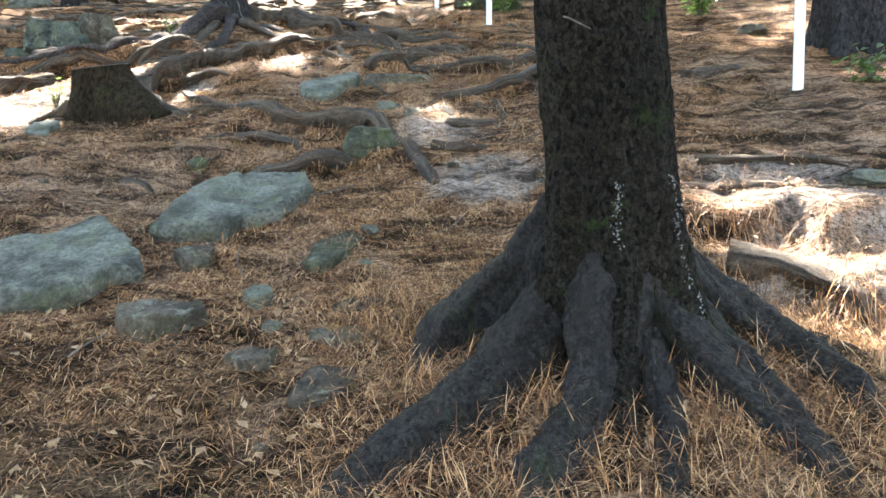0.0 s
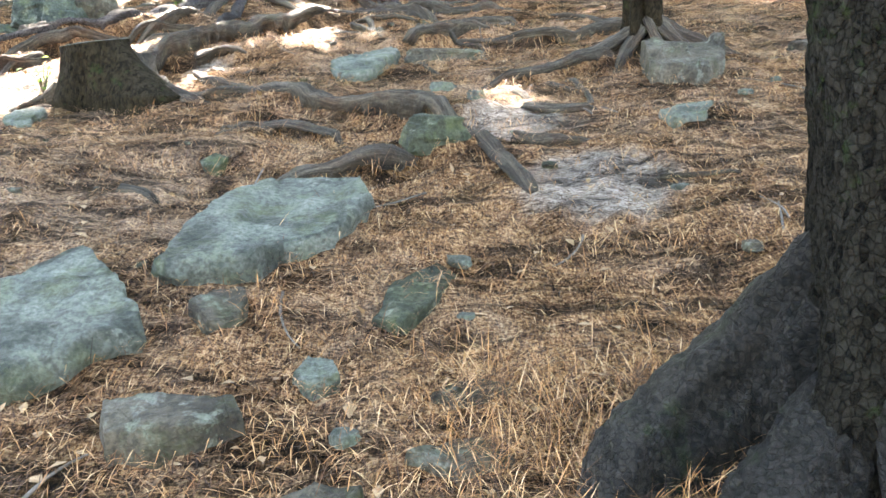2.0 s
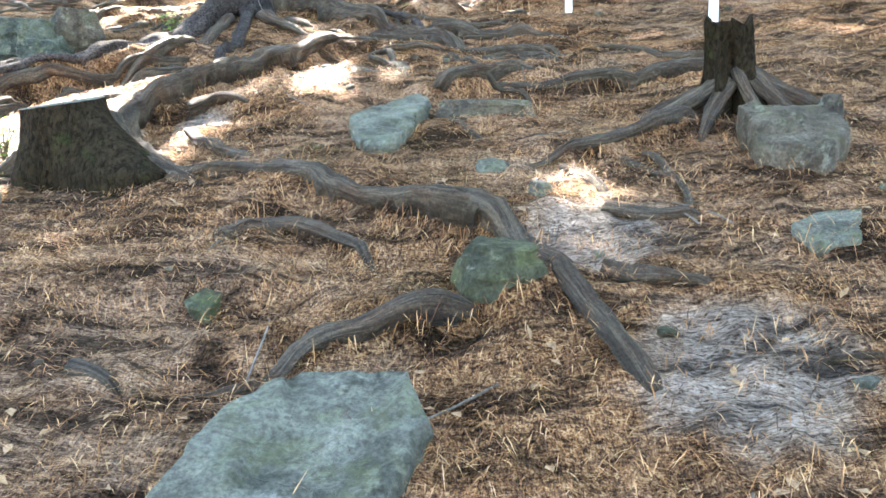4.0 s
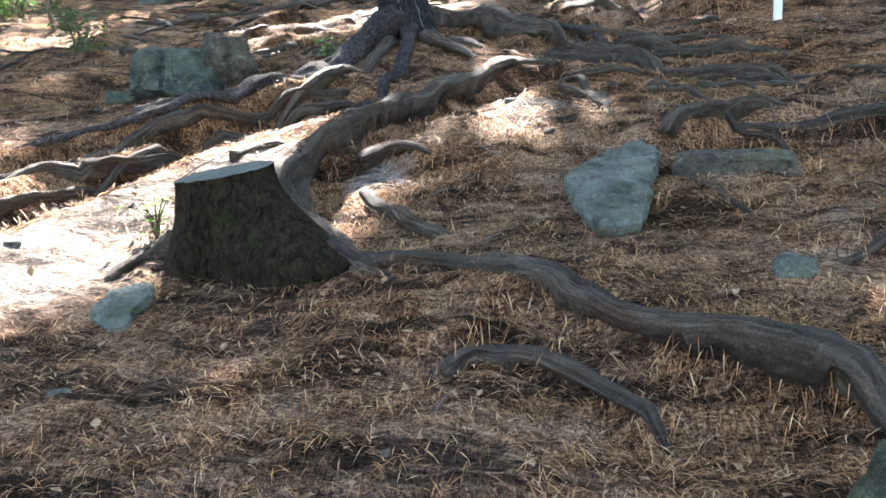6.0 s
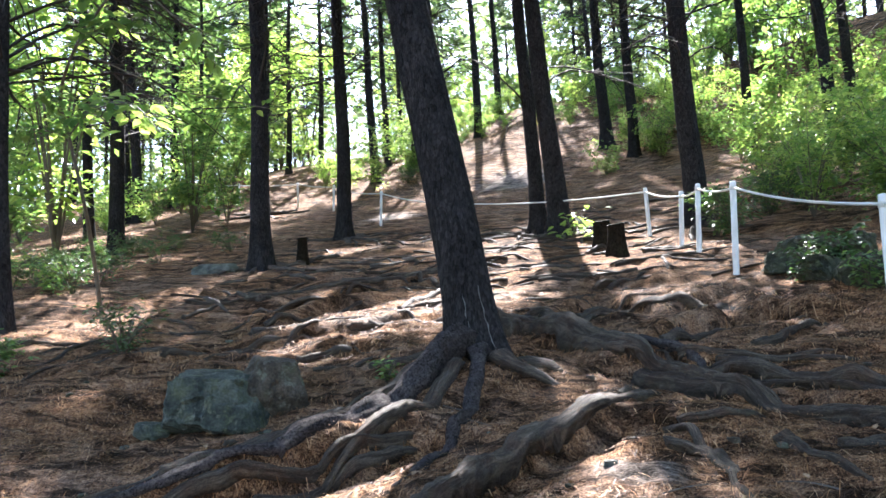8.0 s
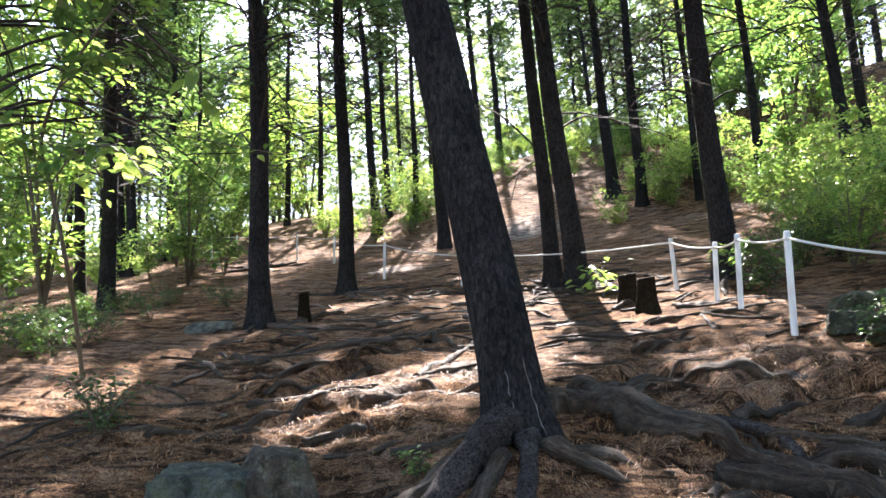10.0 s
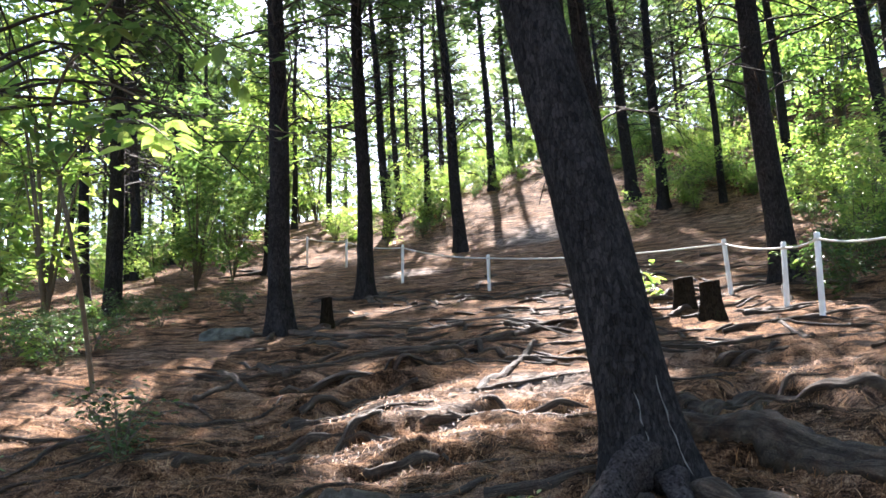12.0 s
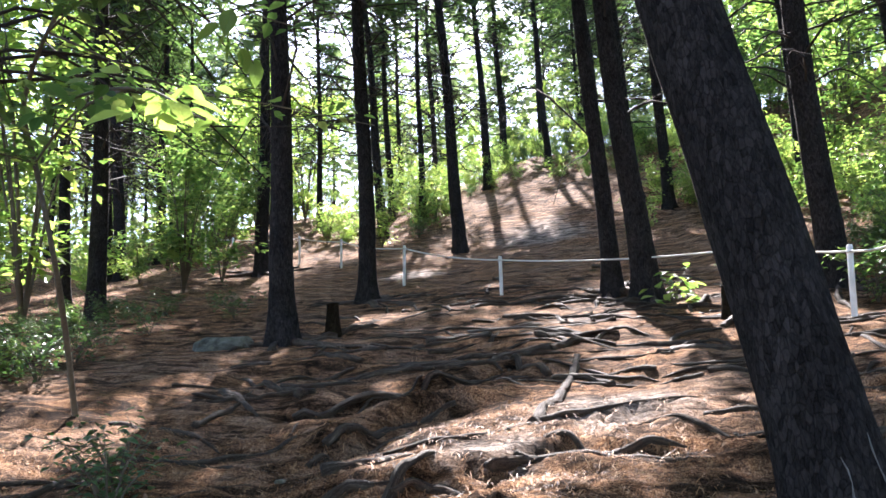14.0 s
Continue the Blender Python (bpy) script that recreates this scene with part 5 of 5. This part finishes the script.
for x0, x1, y0, y1, cnt in [(-44, -19, 36, 62, 28), (3, 28, 34, 62, 28), (-18, 4, 60, 76, 20), (-30, -15, 18, 34, 8), (8, 26, 18, 34, 10)]:
    for _ in range(cnt):
        x, y = rng.uniform(x0, x1), rng.uniform(y0, y1)
        m = pose(x, y, gz(x, y) - 0.05, 0, 0, rng.uniform(0, 360)) @ Matrix.Scale(rng.uniform(0.8, 1.4), 4)
        tagged(copy_thing(SH[4 + int(rng.integers(2))], m), group="young broadleaf trees")
for k, (x, y) in enumerate([(2.6, 22.0), (3.2, 19.0), (-10.4, 16.5), (3.9, 25.0), (-24.0, 30.0), (13.0, 30.0)]):
    set_on(SH[k], x, y)


# ---- far woods that close the view uphill ----
def far_woods():
    rng = np.random.default_rng(91)
    at = []
    for _ in range(2100):
        x, y = rng.uniform(-75, 60), rng.uniform(66, 104)
        if rng.random() < 0.30 * math.exp(-((x + 22) / 9) ** 2):
            continue
        h = 22 * rng.random() ** 0.9 + 0.5
        n = int(rng.integers(9, 24))
        at.append(np.array([x, y, gz(x, y) + h]) + rng.normal(size=(n, 3)) * np.array([1.3, 1.3, 0.7]))
    ob = part("far_woods", leaves(np.concatenate(at), 0.85, rng, 0.6, 0.2, 0.35), LEAF_HAZED, smooth=False)
    tagged(ob, "distant green woods on the hill, haze put into the leaf colour", "woods", kind="stuff")


far_woods()


def seedling(x, y, height, count, size, material, label, seed, name="seedling"):
    ob = shrub(seed, height, height * 0.55, count, size, material, label, name, True)
    set_on(ob, x, y)


seedling(*(-6.68, 12.34), 0.5, 225, 0.075, LEAF_DARK, "small green seedling on the needle floor", 71)
seedling(*(-6.42, 11.82), 0.55, 180, 0.06, LEAF_DARK, "small green seedling beside a boulder", 72)
seedling(*(-7.42, 11.27), 0.45, 270, 0.08, LEAF, "low green leafy plant in the needles", 73)
seedling(*(-12.93, 20.62), 0.6, 360, 0.08, LEAF, "low green leafy plant in the needles", 74)
seedling(*(-14.01, 23.46), 0.6, 360, 0.08, LEAF_DARK, "low green leafy plant in the needles", 75)
seedling(*(-11.11, 16.91), 0.5, 270, 0.11, LEAF_YOUNG, "sunlit leafy plant in the needles", 76)
seedling(*(-2.33, 20.83), 0.55, 45, 0.22, LEAF_YOUNG, "plant with a few large leaves at a pine's foot", 77)
seedling(*(-2.62, 22.27), 0.45, 45, 0.18, LEAF_DARK, "plant with a few large leaves at a pine's foot", 78)
seedling(*(3.20, 6.61), 0.25, 135, 0.07, LEAF_DARK, "low fern-like plant on the bank", 79)
seedling(*(3.25, 11.07), 0.45, 270, 0.08, LEAF, "low green leafy plant on the bank", 80)
seedling(*(0.40, 18.50), 0.9, 540, 0.09, LEAF_DARK, "leafy shrub behind the rope fence", 81)
seedling(*(0.25, 19.46), 0.8, 450, 0.09, LEAF, "leafy shrub behind the rope fence", 82)
seedling(0.55, 13.9, 0.45, 270, 0.08, LEAF_DARK, "low dark plants among mossy rocks", 85)
seedling(1.0, 14.3, 0.5, 270, 0.08, LEAF_DARK, "low dark plants among mossy rocks", 86)
seedling(0.9, 13.1, 0.35, 225, 0.07, LEAF, "low green plants beside mossy rocks", 87)
seedling(*(-3.19, 10.23), 0.16, 90, 0.05, LEAF, "tuft of green grass by a root", 83)
seedling(*(-3.16, 7.13), 0.18, 45, 0.05, LEAF, "tuft of green grass by a stump", 84)


def sapling():
    """A thin sapling, its leafy branches reaching over the slope."""
    x, y = -8.77, 14.93
    z = gz(x, y)
    foot = np.array([x, y, z])
    ob = new("sapling")
    ob.matrix_basis = pose(x, y, z)
    way = [(x, y, z - 0.1), (-8.62, 14.5, 4.2), (-8.42, 13.99, 4.91), (-8.52, 13.82, 5.73), (-8.40, 13.49, 6.17), (-7.91, 13.11, 6.62), (-7.46, 12.96, 7.01), (-7.01, 12.81, 7.31)]
    stem = smooth_line([np.array(q) - foot for q in way], 0.08)
    part("stem", tube(stem, np.linspace(0.034, 0.014, len(stem)), 8, 0.1, 3), STEM, ob)
    rng = np.random.default_rng(90)
    # each branch: its line, where its leaves begin, leaves, their length, droop, and whether they are young and pale
    boughs = [([(-8.52, 13.82, 5.73), (-7.32, 12.66, 5.67), (-5.94, 11.24, 5.18), (-5.00, 10.21, 4.55)], 0.45, 70, 0.125, 0.35, True),
              ([(-5.94, 11.24, 5.18), (-6.11, 11.14, 5.15), (-6.49, 11.15, 5.08)], 0.1, 34, 0.13, 0.3, False),
              ([(-8.52, 13.82, 5.73), (-7.99, 12.86, 5.86), (-7.72, 12.23, 5.95)], 0.3, 60, 0.15, 0.25, False),
              ([(-7.91, 13.11, 6.62), (-7.14, 12.60, 6.62), (-6.42, 12.33, 6.51)], 0.35, 70, 0.15, 0.3, False),
              ([(-7.01, 12.81, 7.31), (-6.62, 13.15, 6.91), (-6.38, 13.41, 6.65), (-6.28, 13.63, 6.34)], 0.72, 9, 0.23, 2.2, True),
              ([(-6.62, 13.15, 6.91), (-6.08, 13.22, 6.58), (-5.61, 13.18, 6.36)], 0.4, 12, 0.17, 0.3, False),
              ([(-7.91, 13.11, 6.62), (-6.77, 13.12, 6.02), (-5.95, 13.17, 5.77), (-5.14, 13.33, 5.56)], 0.5, 26, 0.14, 0.3, True),
              ([(-8.52, 13.82, 5.73), (-8.48, 13.34, 5.67), (-8.61, 12.97, 5.66)], 0.4, 30, 0.14, 0.3, False),
              ([(-7.46, 12.96, 7.01), (-7.30, 12.40, 7.00), (-6.90, 12.00, 6.95)], 0.3, 50, 0.15, 0.3, False)]
    for pts, begin, count, size, droop, young in boughs:
        line = smooth_line([np.array(q) - foot for q in pts], 0.08)
        br = part("branch", tube(line, np.linspace(0.013, 0.004, len(line)), 6), STEM, ob)
        spread = np.array([0.13, 0.13, 0.035]) if count > 12 else np.array([0.06, 0.06, 0.05])
        at = [line[int((begin + (1 - begin) * q) * (len(line) - 1))] + rng.normal(size=3) * spread for q in np.linspace(0, 1, count)]
        part("foliage", broad_leaves(np.array(at), size, rng, 0.6, droop), LEAF_YOUNG if young else LEAF, br, "flat tier of green leaves", smooth=False, kind="stuff")
    tagged(ob, "thin bent sapling with tiers of bright green leaves", "sapling")


sapling()


# ---- fallen branch and twigs ----
def fallen(points, r, label):
    line = smooth_line([(x, y, gz(x, y) + r * 1.5 + dz) for x, y, dz in points], 0.08)
    tagged(part("fallen_branch", tube(line, np.linspace(r, r * 0.4, len(line)), 7, 0.15, 4), TWIG), label, "branch")


fallen([(*(-5.38, 19.08), 0.05), (*(-4.26, 18.02), 0.12), (*(-3.32, 16.61), 0.05)], 0.02, "long bare fallen branch across the roots")
rng = np.random.default_rng(44)
for k in range(60):
    x, y = rng.uniform(-3.8, 1.6), rng.uniform(2.0, 10.0)
    a, ln = rng.uniform(0, 6.28), rng.uniform(0.12, 0.4)
    pts = [(x + q * ln * math.cos(a + 0.4 * q * (k % 3 - 1)), y + q * ln * math.sin(a + 0.4 * q * (k % 3 - 1))) for q in (0, 0.4, 0.75, 1)]
    line = smooth_line([(px, py, gz(px, py) + 0.012) for px, py in pts], 0.05)
    tagged(part("twig", tube(line, np.linspace(0.005, 0.0025, len(line)), 5), TWIG), "thin dry twig on the needles", "twig", "twigs on the ground")


# ---- bark chips, dry leaves and pebbles ----
def chips():
    rng = np.random.default_rng(66)
    n = 2600
    y = 1.6 + 17 * rng.random(n) ** 1.4
    x = rng.uniform(-1, 1, n) * (1.5 + 0.36 * y) - 0.2 - 0.22 * y
    at = np.column_stack([x, y, ground_z(x, y) + 0.012])
    ob = part("bark_chips", leaves(at, 0.045, rng, 0.6, 0.0, 0.9), DRY_LEAF, smooth=False)
    tagged(ob, "scattered brown bark chips and dry leaves on the needles", "litter", kind="stuff")


chips()
rng = np.random.default_rng(67)
for k in range(70):
    y = 1.9 + 12 * rng.random() ** 1.3
    x = rng.uniform(-1, 1) * (1.3 + 0.3 * y) - 0.2 - 0.2 * y
    s = rng.uniform(0.015, 0.05)
    rock(x, y, (s, s * 0.75, s * 0.55), 400 + k, (STONE, STONE_BROWN, STONE_MOSS)[k % 3], "small stone lying in the pine needles", rng.uniform(0, 360), 0.3, "small_stone", 2, 8)["group"] = "small stones"


# ---- fallen needles ----
def litter():
    rng = np.random.default_rng(3)
    n = 230000
    # dense close to the trail's start, thinning uphill
    y = 1.0 + 13.5 * rng.random(n) ** 1.5
    x = rng.uniform(-1, 1, n) * (1.6 + 0.36 * y) - 0.2 - 0.20 * y
    dens = vnoise(x * 1.1, y * 1.1, 21) + 0.6 * vnoise(x * 3.5, y * 3.5, 22)
    dens = dens + 0.5 * vnoise(x * 9, y * 11, 24)
    keep = (dens > rng.uniform(-1.2, 0.7, n)) & (spread_of(BARE, x, y) < rng.uniform(0.1, 1.2, n))
    x, y = x[keep], y[keep]
    # mats heaped between the roots
    cx, cy = rng.uniform(-2.2, 1.9, 420), rng.uniform(1.7, 8.5, 420)
    x = np.concatenate([x, np.repeat(cx, 45) + rng.normal(size=420 * 45) * 0.055])
    y = np.concatenate([y, np.repeat(cy, 45) + rng.normal(size=420 * 45) * 0.04])
    mx, my = rng.uniform(-0.35, 1.6, 420), rng.uniform(1.9, 3.4, 420)
    x = np.concatenate([x, np.repeat(mx, 60) + rng.normal(size=420 * 60) * 0.07])
    y = np.concatenate([y, np.repeat(my, 60) + rng.normal(size=420 * 60) * 0.05])
    n = len(x)
    heap = np.zeros(n)
    more = 420 * 45 + 420 * 60
    heap[-more:] = rng.random(more) * 0.03
    a = rng.uniform(0, np.pi, n) + 0.8 * vnoise(x * 2, y * 2, 23)
    L = rng.uniform(0.03, 0.085, n) * (1 + 0.02 * y)
    L[-420 * 60:] *= 1.4
    w = rng.uniform(0.0007, 0.0014, n) * (0.6 + 0.13 * y)
    tilt = rng.normal(size=n) * (0.16 + heap * 14)
    d = np.stack([np.cos(a), np.sin(a)], 1)
    e0, e1 = np.stack([x, y], 1) - d * L[:, None] / 2, np.stack([x, y], 1) + d * L[:, None] / 2
    z0 = ground_z(e0[:, 0], e0[:, 1]) + 0.006 + np.clip(-tilt, 0, 1) * L + rng.random(n) * 0.010 + heap
    z1 = ground_z(e1[:, 0], e1[:, 1]) + 0.006 + np.clip(tilt, 0, 1) * L + rng.random(n) * 0.010 + heap
    s = np.stack([-np.sin(a), np.cos(a)], 1) * w[:, None]
    mid, zm = (e0 + e1) / 2, (z0 + z1) / 2 + 0.004 + 0.05 * L * rng.random(n)
    v = np.stack([np.column_stack([e0, z0]), np.column_stack([mid + s, zm]), np.column_stack([e1, z1]), np.column_stack([mid - s, zm])], 1).reshape(-1, 3)
    i = np.arange(n, dtype=np.int32) * 4
    f = np.stack([i, i + 1, i + 2, i + 3], 1)
    me = bpy.data.meshes.new("pine_needles")
    me.vertices.add(len(v))
    me.vertices.foreach_set("co", v.ravel())
    me.loops.add(n * 4)
    me.loops.foreach_set("vertex_index", f.ravel())
    me.polygons.add(n)
    me.polygons.foreach_set("loop_start", np.arange(0, n * 4, 4, dtype=np.int32))
    me.update(calc_edges=True)
    me.materials.append(NEEDLE)
    tagged(new("fallen_pine_needles", me), "loose orange-brown pine needles lying over the ground", "needles", kind="stuff")


litter()
